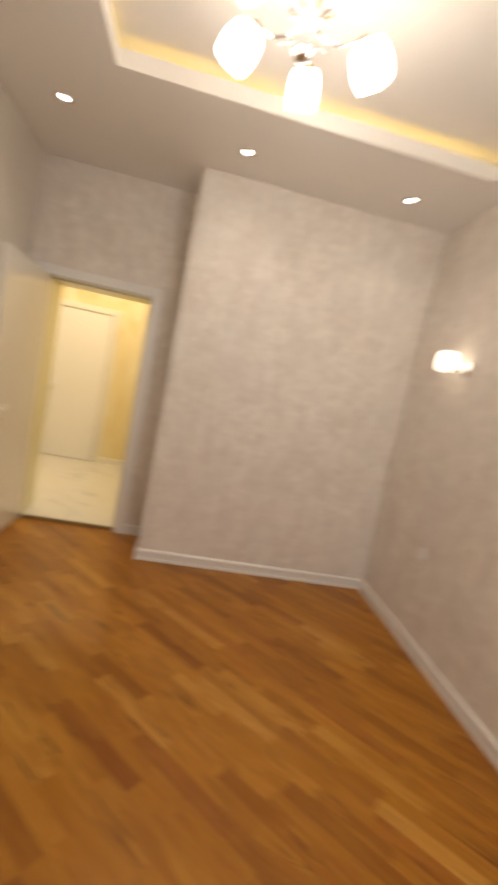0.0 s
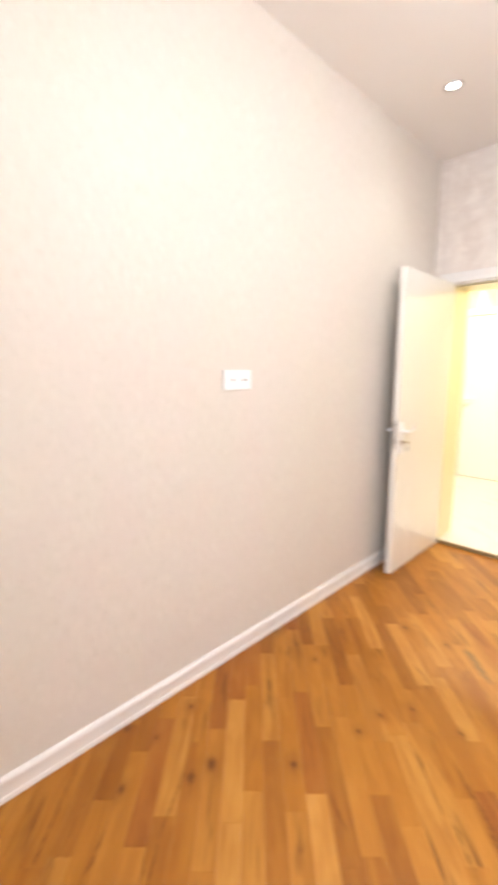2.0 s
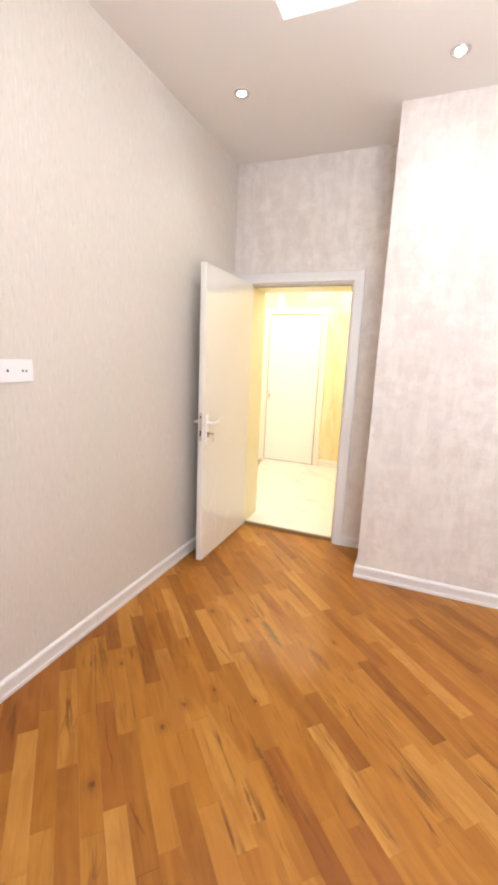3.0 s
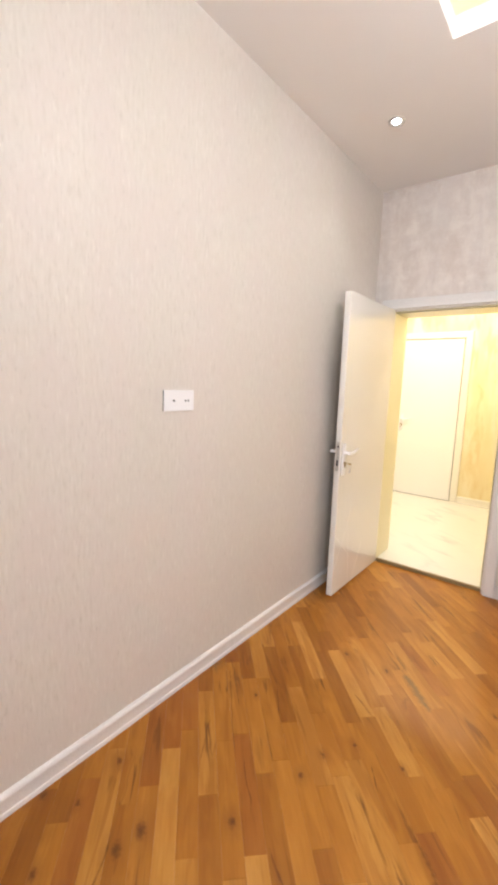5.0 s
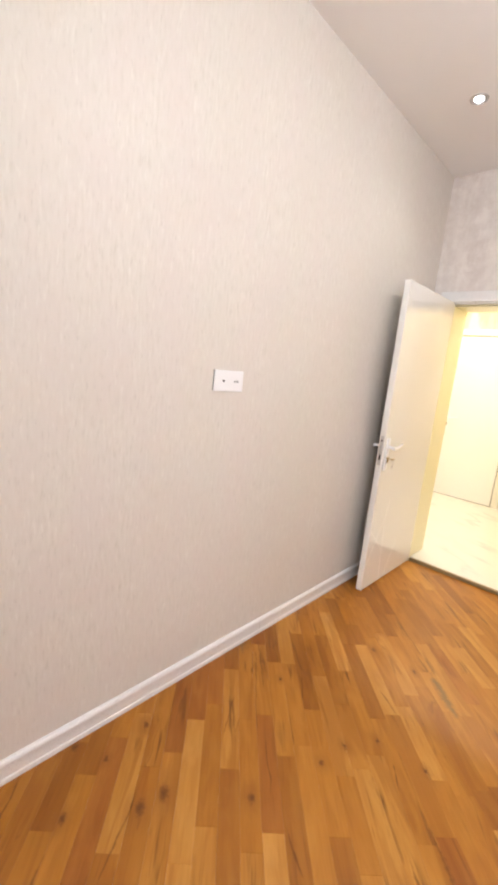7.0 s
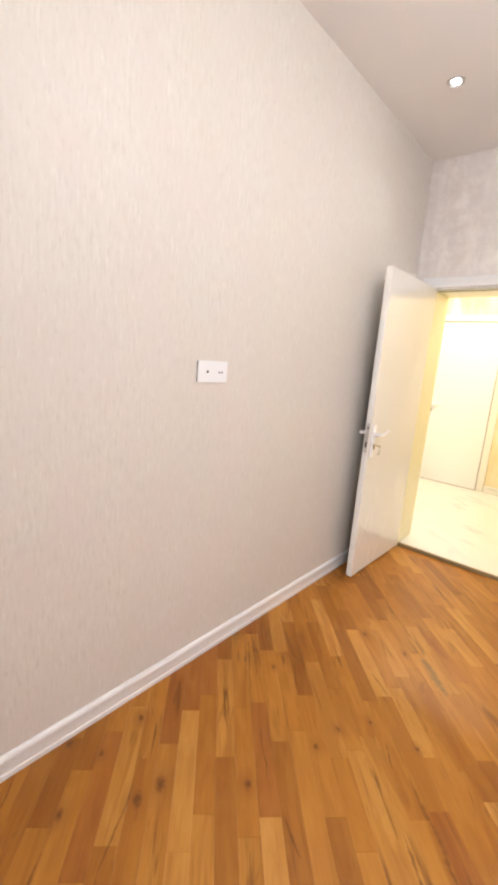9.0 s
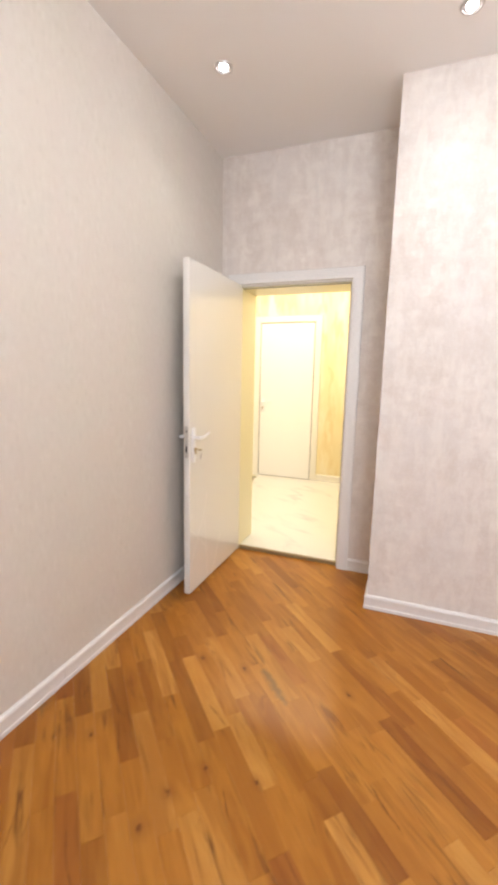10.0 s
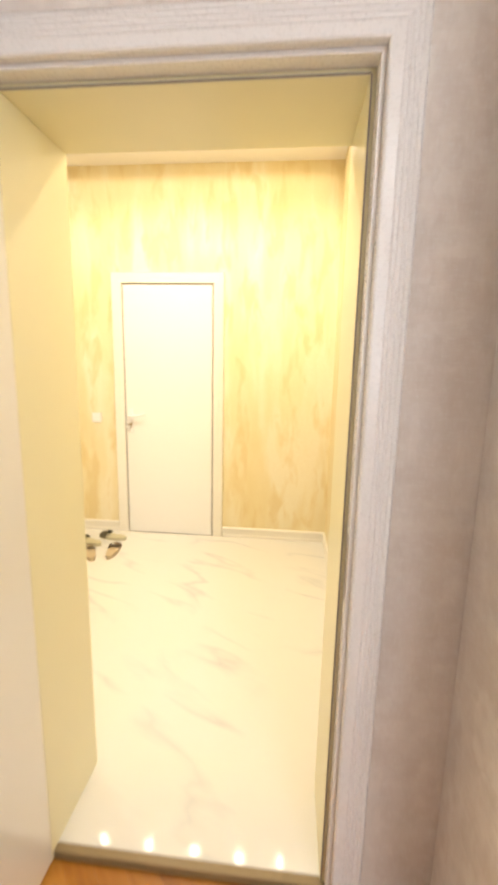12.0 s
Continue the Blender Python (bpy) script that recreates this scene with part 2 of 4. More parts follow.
def wood(name, low, mid, high):
    """Rustic lacquered hardwood strip, grain along the local x axis."""
    m, nt, b = make_mat(name, rough=0.3)
    b.inputs["Specular IOR Level"].default_value = 0.36
    info = nt.nodes.new("ShaderNodeObjectInfo").outputs["Random"]
    island = nt.nodes.new("ShaderNodeNewGeometry").outputs["Random Per Island"]
    rnd = n_math(nt, "FRACT", n_math(nt, "ADD", n_math(nt, "MULTIPLY", info, 7.31), island))
    rnd2 = n_math(nt, "FRACT", n_math(nt, "MULTIPLY", rnd, 17.77))
    comb = nt.nodes.new("ShaderNodeCombineXYZ")
    put_in(nt, comb.inputs[0], n_math(nt, "MULTIPLY", rnd, 41.0))
    put_in(nt, comb.inputs[1], n_math(nt, "MULTIPLY", rnd2, 23.0))
    p = n_vec(nt, "ADD", n_coord(nt), comb.outputs[0])
    grain = n_noise(nt, n_vec(nt, "MULTIPLY", p, (4, 120, 20)), 1.0, 5, 0.6, 0.4)
    flow = n_noise(nt, n_vec(nt, "MULTIPLY", p, (2.2, 19, 5)), 1.0, 4, 0.55, 1.2)
    vein = n_noise(nt, n_vec(nt, "MULTIPLY", p, (1.5, 11, 4)), 1.0, 2, 0.45, 1.0)
    mottle = n_noise(nt, n_vec(nt, "MULTIPLY", p, (4, 15, 5)), 1.0, 3, 0.55, 0.5)
    tone = n_ramp(nt, rnd, (0.0, low), (0.5, mid), (1.0, high))
    darker = n_mix(nt, 1.0, tone, (0.74, 0.64, 0.52), "MULTIPLY")
    brown = n_mix(nt, 1.0, tone, (0.50, 0.43, 0.40), "MULTIPLY")
    paler = n_mix(nt, 1.0, tone, (1.16, 1.26, 1.50), "MULTIPLY")
    c = n_mix(nt, n_ramp(nt, flow, (0.42, 0.0), (0.70, 0.65)), tone, darker)
    c = n_mix(nt, n_ramp(nt, mottle, (0.36, 0.60), (0.54, 0.0)), c, paler)
    c = n_mix(nt, n_ramp(nt, grain, (0.45, 0.0), (0.80, 0.22)), c, brown)
    where = n_noise(nt, n_vec(nt, "MULTIPLY", p, (3.0, 9.0, 3)), 1.0, 2, 0.5, 0.5)
    dash = n_noise(nt, n_vec(nt, "MULTIPLY", p, (3.6, 34, 9)), 1.0, 3, 0.55, 0.5)
    crack = n_math(nt, "MULTIPLY", n_ramp(nt, dash, (0.54, 0.0), (0.65, 0.80)), n_ramp(nt, where, (0.45, 0.0), (0.55, 1.0)))
    crack = n_math(nt, "MULTIPLY", crack, n_ramp(nt, rnd2, (0.3, 0.1), (0.7, 1.0)))
    c = n_mix(nt, crack, c, (0.150, 0.049, 0.007))
    edge = n_ramp(nt, rnd2, (0.25, 0.68), (0.85, 0.50))
    inner = n_math(nt, "SUBTRACT", vein, edge)
    heart = n_math(nt, "MULTIPLY", n_math(nt, "MULTIPLY", inner, 16.0, clamp=True), 0.65)
    c = n_mix(nt, heart, c, darker)
    rim = n_math(nt, "SUBTRACT", 1.0, n_math(nt, "MULTIPLY", n_math(nt, "ABSOLUTE", inner), 60.0), clamp=True)
    rim = n_math(nt, "MULTIPLY", rim, n_ramp(nt, where, (0.46, 0.0), (0.60, 0.45)))
    c = n_mix(nt, rim, c, (0.15, 0.048, 0.008))
    # single knots and streaks that have their own place on the floor
    place = n_place(nt)
    turn = nt.nodes.new("ShaderNodeVectorRotate")
    turn.rotation_type = "Z_AXIS"
    turn.inputs["Angle"].default_value = radians(45)
    put_in(nt, turn.inputs["Vector"], n_vec(nt, "MULTIPLY", place, (1.0, 1.0, 0.0)))
    total, halo = 0.0, 0.0
    wob = n_math(nt, "MULTIPLY", n_noise(nt, place, 75, 4, 0.65), 0.026)
    for ku, kv, size in KNOTS:
        kr = size * 1.3
        d = n_vec(nt, "SUBTRACT", turn.outputs[0], (ku, kv, 0.0))
        far = n_math(nt, "ADD", n_length(nt, n_vec(nt, "MULTIPLY", d, (0.60, 1.0, 0.0))), wob)
        total = n_math(nt, "MAXIMUM", total, n_math(nt, "DIVIDE", n_math(nt, "SUBTRACT", kr * 1.05 + 0.0130, far), kr * 0.9, clamp=True))
        halo = n_math(nt, "MAXIMUM", halo, n_math(nt, "DIVIDE", n_math(nt, "SUBTRACT", kr * 3.0 + 0.014, far), kr * 3.0, clamp=True))
    sep = nt.nodes.new("ShaderNodeSeparateXYZ")
    put_in(nt, sep.inputs[0], turn.outputs[0])
    wave = n_math(nt, "MULTIPLY", n_math(nt, "SUBTRACT", n_noise(nt, place, 8, 2, 0.5), 0.5), 0.026)
    thick = n_noise(nt, place, 38, 3, 0.6)
    for su, sv, half, slope, width in STREAKS:
        along = n_math(nt, "SUBTRACT", sep.outputs[0], su)
        across = n_math(nt, "SUBTRACT", n_math(nt, "ADD", sep.outputs[1], wave), n_math(nt, "ADD", n_math(nt, "MULTIPLY", along, slope), sv))
        past = n_math(nt, "MAXIMUM", n_math(nt, "SUBTRACT", n_math(nt, "ABSOLUTE", along), half * 0.8), 0.0)
        far = n_math(nt, "ADD", n_math(nt, "ABSOLUTE", across), n_math(nt, "MULTIPLY", past, 0.12))
        line = n_math(nt, "DIVIDE", n_math(nt, "SUBTRACT", n_math(nt, "MULTIPLY", thick, width * 2.0), far), width * 1.0, clamp=True)
        total = n_math(nt, "MAXIMUM", total, n_math(nt, "MULTIPLY", line, 0.80))
    stain = 0.0
    for su, sv, half, slope, width in STAINS:
        along = n_math(nt, "SUBTRACT", sep.outputs[0], su)
        across = n_math(nt, "SUBTRACT", sep.outputs[1], n_math(nt, "ADD", n_math(nt, "MULTIPLY", along, slope), sv))
        past = n_math(nt, "MAXIMUM", n_math(nt, "SUBTRACT", n_math(nt, "ABSOLUTE", along), half * 0.7), 0.0)
        far = n_math(nt, "ADD", n_math(nt, "ABSOLUTE", across), n_math(nt, "MULTIPLY", past, 0.35))
        stain = n_math(nt, "MAXIMUM", stain, n_math(nt, "DIVIDE", n_math(nt, "SUBTRACT", n_math(nt, "MULTIPLY", thick, width * 2.4), far), width * 0.9, clamp=True))
    c = n_mix(nt, n_math(nt, "MULTIPLY", stain, 0.72), c, (0.165, 0.092, 0.034))
    c = n_mix(nt, n_math(nt, "MULTIPLY", halo, 0.6), c, (0.25, 0.084, 0.012))
    c = n_mix(nt, n_math(nt, "MULTIPLY", total, 0.90), c, (0.130, 0.040, 0.006))
    nt.links.new(c, b.inputs["Base Color"])
    nt.links.new(n_ramp(nt, grain, (0.3, 0.28), (0.8, 0.42)), b.inputs["Roughness"])
    n_bump(nt, b, n_math(nt, "ADD", grain, n_math(nt, "MULTIPLY", crack, -1.5)), 0.10, 0.0008)
    return m


def marble():
    """Polished white marble with soft grey veins running on the slant."""
    m, nt, b = make_mat("white_marble", rough=0.06)
    p = n_place(nt)
    turn = nt.nodes.new("ShaderNodeVectorRotate")
    turn.rotation_type = "Z_AXIS"
    turn.inputs["Angle"].default_value = radians(28)
    put_in(nt, turn.inputs["Vector"], p)
    q = turn.outputs[0]
    warp = n_noise(nt, n_vec(nt, "MULTIPLY", q, (0.9, 3.4, 1)), 1.0, 4, 0.42, 0.25)
    line = n_math(nt, "ABSOLUTE", n_math(nt, "SUBTRACT", warp, 0.5))
    gate = n_noise(nt, n_vec(nt, "MULTIPLY", q, (2.2, 1.6, 1)), 1.0, 2, 0.5)
    v = n_math(nt, "MULTIPLY", n_ramp(nt, line, (0.0, 0.36), (0.010, 0.18), (0.034, 0.0)), n_ramp(nt, gate, (0.44, 0.0), (0.60, 1.0)))
    cloud = n_noise(nt, p, 5.0, 4)
    c = n_mix(nt, n_math(nt, "MULTIPLY", cloud, 0.2), (0.80, 0.79, 0.76), (0.70, 0.69, 0.67))
    c = n_mix(nt, v, c, (0.29, 0.35, 0.43))
    nt.links.new(c, b.inputs["Base Color"])
    return m


def glow(name, color, strength):
    m, nt, b = make_mat(name, (0.9, 0.9, 0.88), 0.4)
    b.inputs["Emission Color"].default_value = (*color, 1)
    b.inputs["Emission Strength"].default_value = strength
    return m


FIBRE = fibre_paper()
PATINA = patina_paper("patina_wallpaper", (0.668, 0.592, 0.532), (0.730, 0.660, 0.604), (0.822, 0.762, 0.700), (0.722, 0.668, 0.630))
HALL_PAPER = drip_paper()
CEILING_PAINT = paint("ceiling_paint", (0.88, 0.85, 0.822), 0.8, 0.01, 0.05)
WHITE_TRIM = paint("white_trim", (0.835, 0.812, 0.790), 0.28, 0.008, 0.0)
DOOR_PAINT = paint("door_lacquer", (0.84, 0.82, 0.77), 0.10, 0.010, 0.0)
DOOR_PAINT.node_tree.nodes["Principled BSDF"].inputs["Coat Weight"].default_value = 0.5
DOOR_PAINT.node_tree.nodes["Principled BSDF"].inputs["Coat Roughness"].default_value = 0.05
HALL_DOOR = paint("hall_door_lacquer", (0.88, 0.87, 0.845), 0.25, 0.008, 0.0)
HALL_TRIM = paint("hall_trim", (0.86, 0.83, 0.75), 0.3, 0.008, 0.0)
# door lining with the hall's yellow light put into its colour
HALL_LIT_LINING = paint("hall_lit_lining", (0.83, 0.780, 0.53), 0.3, 0.008, 0.0)
WHITE_PLASTIC = paint("white_plastic", (0.88, 0.875, 0.88), 0.3, 0.01, 0.02)
INLAY = paint("inlay_lacquer", (0.85, 0.83, 0.78), 0.3)
# near-black colour that paints the shade in holes, slots and gaps
HOLE_GAP_SHADE, _, _ = make_mat("hole_gap_shade", (0.02, 0.02, 0.022), 0.6)
# rubber of the door seal, and the painted shade round the hall door
RUBBER_GAP_SHADE, _, _ = make_mat("grey_rubber_gap_shade", (0.30, 0.27, 0.24), 0.7)
STEEL, _, _ = make_mat("brushed_steel", (0.55, 0.53, 0.51), 0.32, 1.0)
CHROME, _, _ = make_mat("chrome", (0.85, 0.84, 0.84), 0.12, 1.0)
BRASS, _, _ = make_mat("brass", (0.42, 0.33, 0.19), 0.35, 1.0)
THRESHOLD = paint("brown_threshold", (0.26, 0.185, 0.09), 0.4)
WOOD = wood("hardwood_strip", (0.368, 0.137, 0.014), (0.415, 0.164, 0.018), (0.455, 0.190, 0.025))
WOOD_DARK = wood("dark_hardwood_strip", (0.290, 0.100, 0.010), (0.325, 0.118, 0.012), (0.360, 0.136, 0.016))
WOOD_RED = wood("red_hardwood_strip", (0.320, 0.108, 0.014), (0.350, 0.121, 0.016), (0.375, 0.133, 0.018))
WOOD_LIGHT = wood("pale_hardwood_strip", (0.455, 0.196, 0.028), (0.495, 0.222, 0.036), (0.530, 0.248, 0.047))
MARBLE = marble()
SHADE_GLASS = glow("opal_glass_lit", ROOM_WHITE, CHANDELIER_GLOW)
SCONCE_GLASS = glow("opal_glass_sconce", (1.0, 0.93, 0.82), SCONCE_GLOW)
LAMP_DISC = glow("downlight_disc", (1.0, 0.97, 0.95), DOWNLIGHT_GLOW)
LED_STRIP = glow("led_strip", (1.0, 0.72, 0.18), COVE_GLOW)
HALL_DISC = glow("hall_lamp_disc", HALL_WARM, DOWNLIGHT_GLOW)


# ---------- mesh helpers ----------
def add_box(bm, x0, x1, y0, y1, z0, z1, bevel=0.0, seg=2):
    vs = [bm.verts.new((x, y, z)) for x in (x0, x1) for y in (y0, y1) for z in (z0, z1)]
    fs = [bm.faces.new([vs[i] for i in f]) for f in ((0, 1, 3, 2), (4, 6, 7, 5), (0, 4, 5, 1), (2, 3, 7, 6), (0, 2, 6, 4), (1, 5, 7, 3))]
    if bevel:
        es = list({e for f in fs for e in f.edges})
        bmesh.ops.bevel(bm, geom=es, offset=bevel, segments=seg, profile=0.5, affect="EDGES", clamp_overlap=True)
    return bm


def add_rail(bm, profile, a, b, ax_d, ax_h, mitre=(0, 0), mitre_d=(0, 0)):
    """A profile of (depth, height) pairs drawn from a to b; mitres shift the ends by height or depth."""
    a, b, ax_d, ax_h = Vector(a), Vector(b), Vector(ax_d), Vector(ax_h)
    way = (b - a).normalized()
    rings = []
    for p, k, kd in ((a, mitre[0], mitre_d[0]), (b, mitre[1], mitre_d[1])):
        rings.append([bm.verts.new(p + ax_d * d + ax_h * h + way * (k * h + kd * d)) for d, h in profile])
    n = len(profile)
    for i in range(n):
        j = (i + 1) % n
        bm.faces.new((rings[0][i], rings[0][j], rings[1][j], rings[1][i]))
    bm.faces.new(rings[0][::-1])
    bm.faces.new(rings[1])
    return bm


def add_tube(bm, pts, radii, sides=12):
    """A round tube along points, with a radius at each."""
    pts = [Vector(p) for p in pts]
    rings = []
    for i, p in enumerate(pts):
        way = (pts[min(i + 1, len(pts) - 1)] - pts[max(i - 1, 0)]).normalized()
        side = way.cross(Vector((0, 0, 1)) if abs(way.z) < 0.95 else Vector((1, 0, 0))).normalized()
        up = side.cross(way)
        r = radii[i] if isinstance(radii, (list, tuple)) else radii
        rings.append([bm.verts.new(p + side * (r * math.cos(2 * math.pi * k / sides)) + up * (r * math.sin(2 * math.pi * k / sides))) for k in range(sides)])
    for r0, r1 in zip(rings, rings[1:]):
        for k in range(sides):
            bm.faces.new((r0[k], r0[(k + 1) % sides], r1[(k + 1) % sides], r1[k]))
    bm.faces.new(rings[0][::-1])
    bm.faces.new(rings[-1])
    return bm


def part(name, bm, material, parent=None, label="", smooth=False):
    bmesh.ops.recalc_face_normals(bm, faces=bm.faces)
    me = bpy.data.meshes.new(name)
    bm.to_mesh(me)
    bm.free()
    me.materials.append(material)
    if smooth:
        me.shade_smooth()
        me.set_sharp_from_angle(angle=radians(40))
    ob = new(name, me)
    if parent is not None:
        ob.parent = parent
    if label:
        ob["label"] = label
    return ob


def base(name, x, y, z, label, category, group="", kind="", turn=0.0):
    e = new(name)
    e.matrix_basis = pose(x, y, z, 0, 0, turn)
    e.empty_display_size = 0.05
    return tagged(e, label, category, group, kind)


def slab(name, dims, material, label, category, bevel=0.0):
    bm = bmesh.new()
    for d in dims:
        add_box(bm, *d, bevel=bevel)
    return tagged(part(name, bm, material), label, category, kind="structure")

# ---------- large structure ----------
T = 0.15
slab("wall_west", [(-T, 0, ROOM_BACK, 0, -0.1, 3.2)], FIBRE, "beige wallpapered wall with fine upright fibre streaks", "wall")
slab("wall_east", [(ROOM_W, ROOM_W + T, ROOM_BACK, 0, -0.1, 3.2)], PATINA, "greige mottled wallpapered wall beside the chimney breast", "wall")
WX0, WX1, WZ0, WZ1 = 1.75, 2.95, 0.90, 2.45
# unseen reveal, deepened to keep daylight off the west wall's south end
REVEAL = 0.36
SOUTH = ROOM_BACK - REVEAL
slab("wall_south", [(-T, WX0, SOUTH, ROOM_BACK, -0.1, 3.2), (WX1, ROOM_W + T, SOUTH, ROOM_BACK, -0.1, 3.2),
                    (WX0, WX1, SOUTH, ROOM_BACK, -0.1, WZ0), (WX0, WX1, SOUTH, ROOM_BACK, WZ1, 3.2)],
     FIBRE, "plain beige wallpapered wall with an assumed deep window, unseen, closing the room", "wall")
slab("wall_north", [(HALL_L - T, OPEN_L - 0.028, 0, WALL_T, -0.1, 3.2), (OPEN_R + 0.028, ROOM_W + T, 0, WALL_T, -0.1, 3.2),
                    (OPEN_L - 0.028, OPEN_R + 0.028, 0, WALL_T, OPEN_T + 0.028, 3.2)],
     PATINA, "pale lilac-grey mottled wallpapered wall with a doorway", "wall")
slab("wall_pier", [(PIER_X, ROOM_W, PIER_Y, -0.001, -0.1, 3.2)], PATINA, "projecting wall block in pearly mottled wallpaper", "wall")
slab("wall_hall_north", [(HALL_L - T, HALL_R + T, HALL_Y, HALL_Y + T, -0.1, 3.2)], HALL_PAPER, "warm yellow mottled wallpapered hall wall", "wall")
slab("wall_hall_east", [(HALL_R, HALL_R + T, WALL_T, HALL_Y, -0.1, 3.2)], HALL_PAPER, "warm yellow mottled hall side wall", "wall")
slab("wall_hall_west", [(HALL_L - T, HALL_L, WALL_T, HALL_Y, -0.1, 3.2)], HALL_PAPER, "plain yellow wall closing the hall", "wall")

x0, x1, y0, y1 = TRAY
LIP, POCKET, TOP = 0.085, 0.13, 3.027
bm = bmesh.new()
for d in ((-0.01, ROOM_W + 0.01, y1, 0.01), (-0.01, ROOM_W + 0.01, ROOM_BACK - 0.01, y0), (-0.01, x0, y0, y1), (x1, ROOM_W + 0.01, y0, y1)):
    add_box(bm, *d, CEIL, CEIL + 0.018)
    # upstand of the cove, hiding the light strip
for d in ((x0, x1, y1, y1 + 0.018), (x0, x1, y0 - 0.018, y0), (x0 - 0.018, x0, y0 - 0.018, y1 + 0.018), (x1, x1 + 0.018, y0 - 0.018, y1 + 0.018)):
    add_box(bm, *d, CEIL + 0.0185, CEIL + LIP)
tagged(part("ceiling", bm, CEILING_PAINT), "white plasterboard ceiling border round a raised tray", "ceiling", kind="structure")
bm = bmesh.new()
add_box(bm, x0 - POCKET, x1 + POCKET, y0 - POCKET, y1 + POCKET, TOP, TOP + 0.05)
for d in ((x0 - POCKET - 0.03, x0 - POCKET, y0 - POCKET, y1 + POCKET), (x1 + POCKET, x1 + POCKET + 0.03, y0 - POCKET, y1 + POCKET),
          (x0 - POCKET, x1 + POCKET, y1 + POCKET, y1 + POCKET + 0.03), (x0 - POCKET, x1 + POCKET, y0 - POCKET - 0.03, y0 - POCKET)):
    add_box(bm, *d, CEIL + 0.0185, TOP + 0.05)
tagged(part("ceiling_tray", bm, CEILING_PAINT), "raised middle of the white ceiling above a glowing cove", "ceiling", kind="structure")
slab("ceiling_roof", [(-T, ROOM_W + T, SOUTH, WALL_T, 3.2, 3.3)], CEILING_PAINT, "plain slab over the room", "ceiling")
slab("ceiling_hall", [(HALL_L - T, HALL_R + T, WALL_T, HALL_Y + T, HALL_C, HALL_C + 0.1)], CEILING_PAINT, "white hall ceiling", "ceiling")

cove = base("cove_light", (x0 + x1) / 2, (y0 + y1) / 2, CEIL + 0.02, "warm yellow LED strip hidden in the ceiling cove", "cove light")
for d in ((x0, x1, y1 + 0.040, y1 + 0.055), (x0, x1, y0 - 0.055, y0 - 0.040), (x0 - 0.055, x0 - 0.040, y0, y1), (x1 + 0.040, x1 + 0.055, y0, y1)):
    bm = bmesh.new()
    cx, cy = (x0 + x1) / 2, (y0 + y1) / 2
    add_box(bm, d[0] - cx, d[1] - cx, d[2] - cy, d[3] - cy, 0.0, 0.008)
    part("led_strip", bm, LED_STRIP, cove)

slab("floor_hall", [(HALL_L, HALL_R, 0.054, HALL_Y, -0.1, HALL_Z)], MARBLE, "polished white marble hall floor with faint grey veins", "floor", bevel=0.002)
slab("trim_threshold", [(OPEN_L - 0.02, OPEN_R + 0.02, 0.028, 0.054, -0.02, HALL_Z - 0.001)], THRESHOLD, "brown strip facing the step up to the marble", "threshold", bevel=0.002)

# ---------- skirting ----------
SKIRT = [(0, 0), (0.0155, 0), (0.016, 0.004), (0.016, 0.018), (0.0130, 0.0215), (0.0130, 0.062), (0.0145, 0.0655), (0.0148, 0.075), (0.0105, 0.083), (0.004, 0.086), (0, 0.086)]


def skirting(name, a, b, out, label, material, ends=(0, 0), z=0.0):
    bm = bmesh.new()
    add_rail(bm, SKIRT, (*a, z), (*b, z), (*out, 0), (0, 0, 1), mitre_d=ends)
    return tagged(part(name, bm, material, smooth=True), label, "skirting board", kind="structure")


WB = "white moulded skirting board along the floor"
skirting("baseboard_west_a", (0, ROOM_BACK), (0, -1.652), (1, 0), WB, WHITE_TRIM)
skirting("baseboard_west_b", (0, -1.6505), (0, 0), (1, 0), WB, WHITE_TRIM, (0, -1))
skirting("baseboard_north_a", (0, 0), (OPEN_L - 0.0945, 0), (0, -1), WB, WHITE_TRIM, (1, 0))
skirting("baseboard_north_b", (OPEN_R + 0.0945, 0), (PIER_X, 0), (0, -1), WB, WHITE_TRIM, (0, -1))
skirting("baseboard_pier_side", (PIER_X, 0), (PIER_X, PIER_Y), (-1, 0), WB, WHITE_TRIM, (1, 1))
skirting("baseboard_pier_front", (PIER_X, PIER_Y), (ROOM_W, PIER_Y), (0, -1), WB, WHITE_TRIM, (-1, -1))
skirting("baseboard_east", (ROOM_W, PIER_Y), (ROOM_W, ROOM_BACK), (-1, 0), WB, WHITE_TRIM, (1, 0))
skirting("baseboard_south", (0, ROOM_BACK), (ROOM_W, ROOM_BACK), (0, 1), WB, WHITE_TRIM, (1, -1))
HB = "cream moulded skirting board in the hall"
skirting("baseboard_hall_a", (0.272, HALL_Y), (HALL_R, HALL_Y), (0, -1), HB, HALL_TRIM, (0, -1), HALL_Z)
skirting("baseboard_hall_b", (HALL_L, HALL_Y), (-0.621, HALL_Y), (0, -1), HB, HALL_TRIM, (1, 0), HALL_Z)
skirting("baseboard_hall_c", (HALL_R, HALL_Y), (HALL_R, WALL_T), (-1, 0), HB, HALL_TRIM, (1, 0), HALL_Z)


# ---------- door frames ----------
def casing_profile(w):
    """Fluted casing: a plain inner border and four rounded ridges, as (depth, offset from the inner edge)."""
    p = [(0, 0), (0.016, 0), (0.019, 0.002), (0.0205, 0.006), (0.0205, w * 0.36)]
    step = w * 0.58 / 4
    for k in range(4):
        a = w * 0.38 + k * step
        p += [(0.0188, a), (0.0205, a + step * 0.22), (0.0213, a + step * 0.5), (0.0205, a + step * 0.82)]
    p += [(0.0188, w * 0.965), (0.0225, w * 0.985), (0.021, w), (0, w)]
    return p


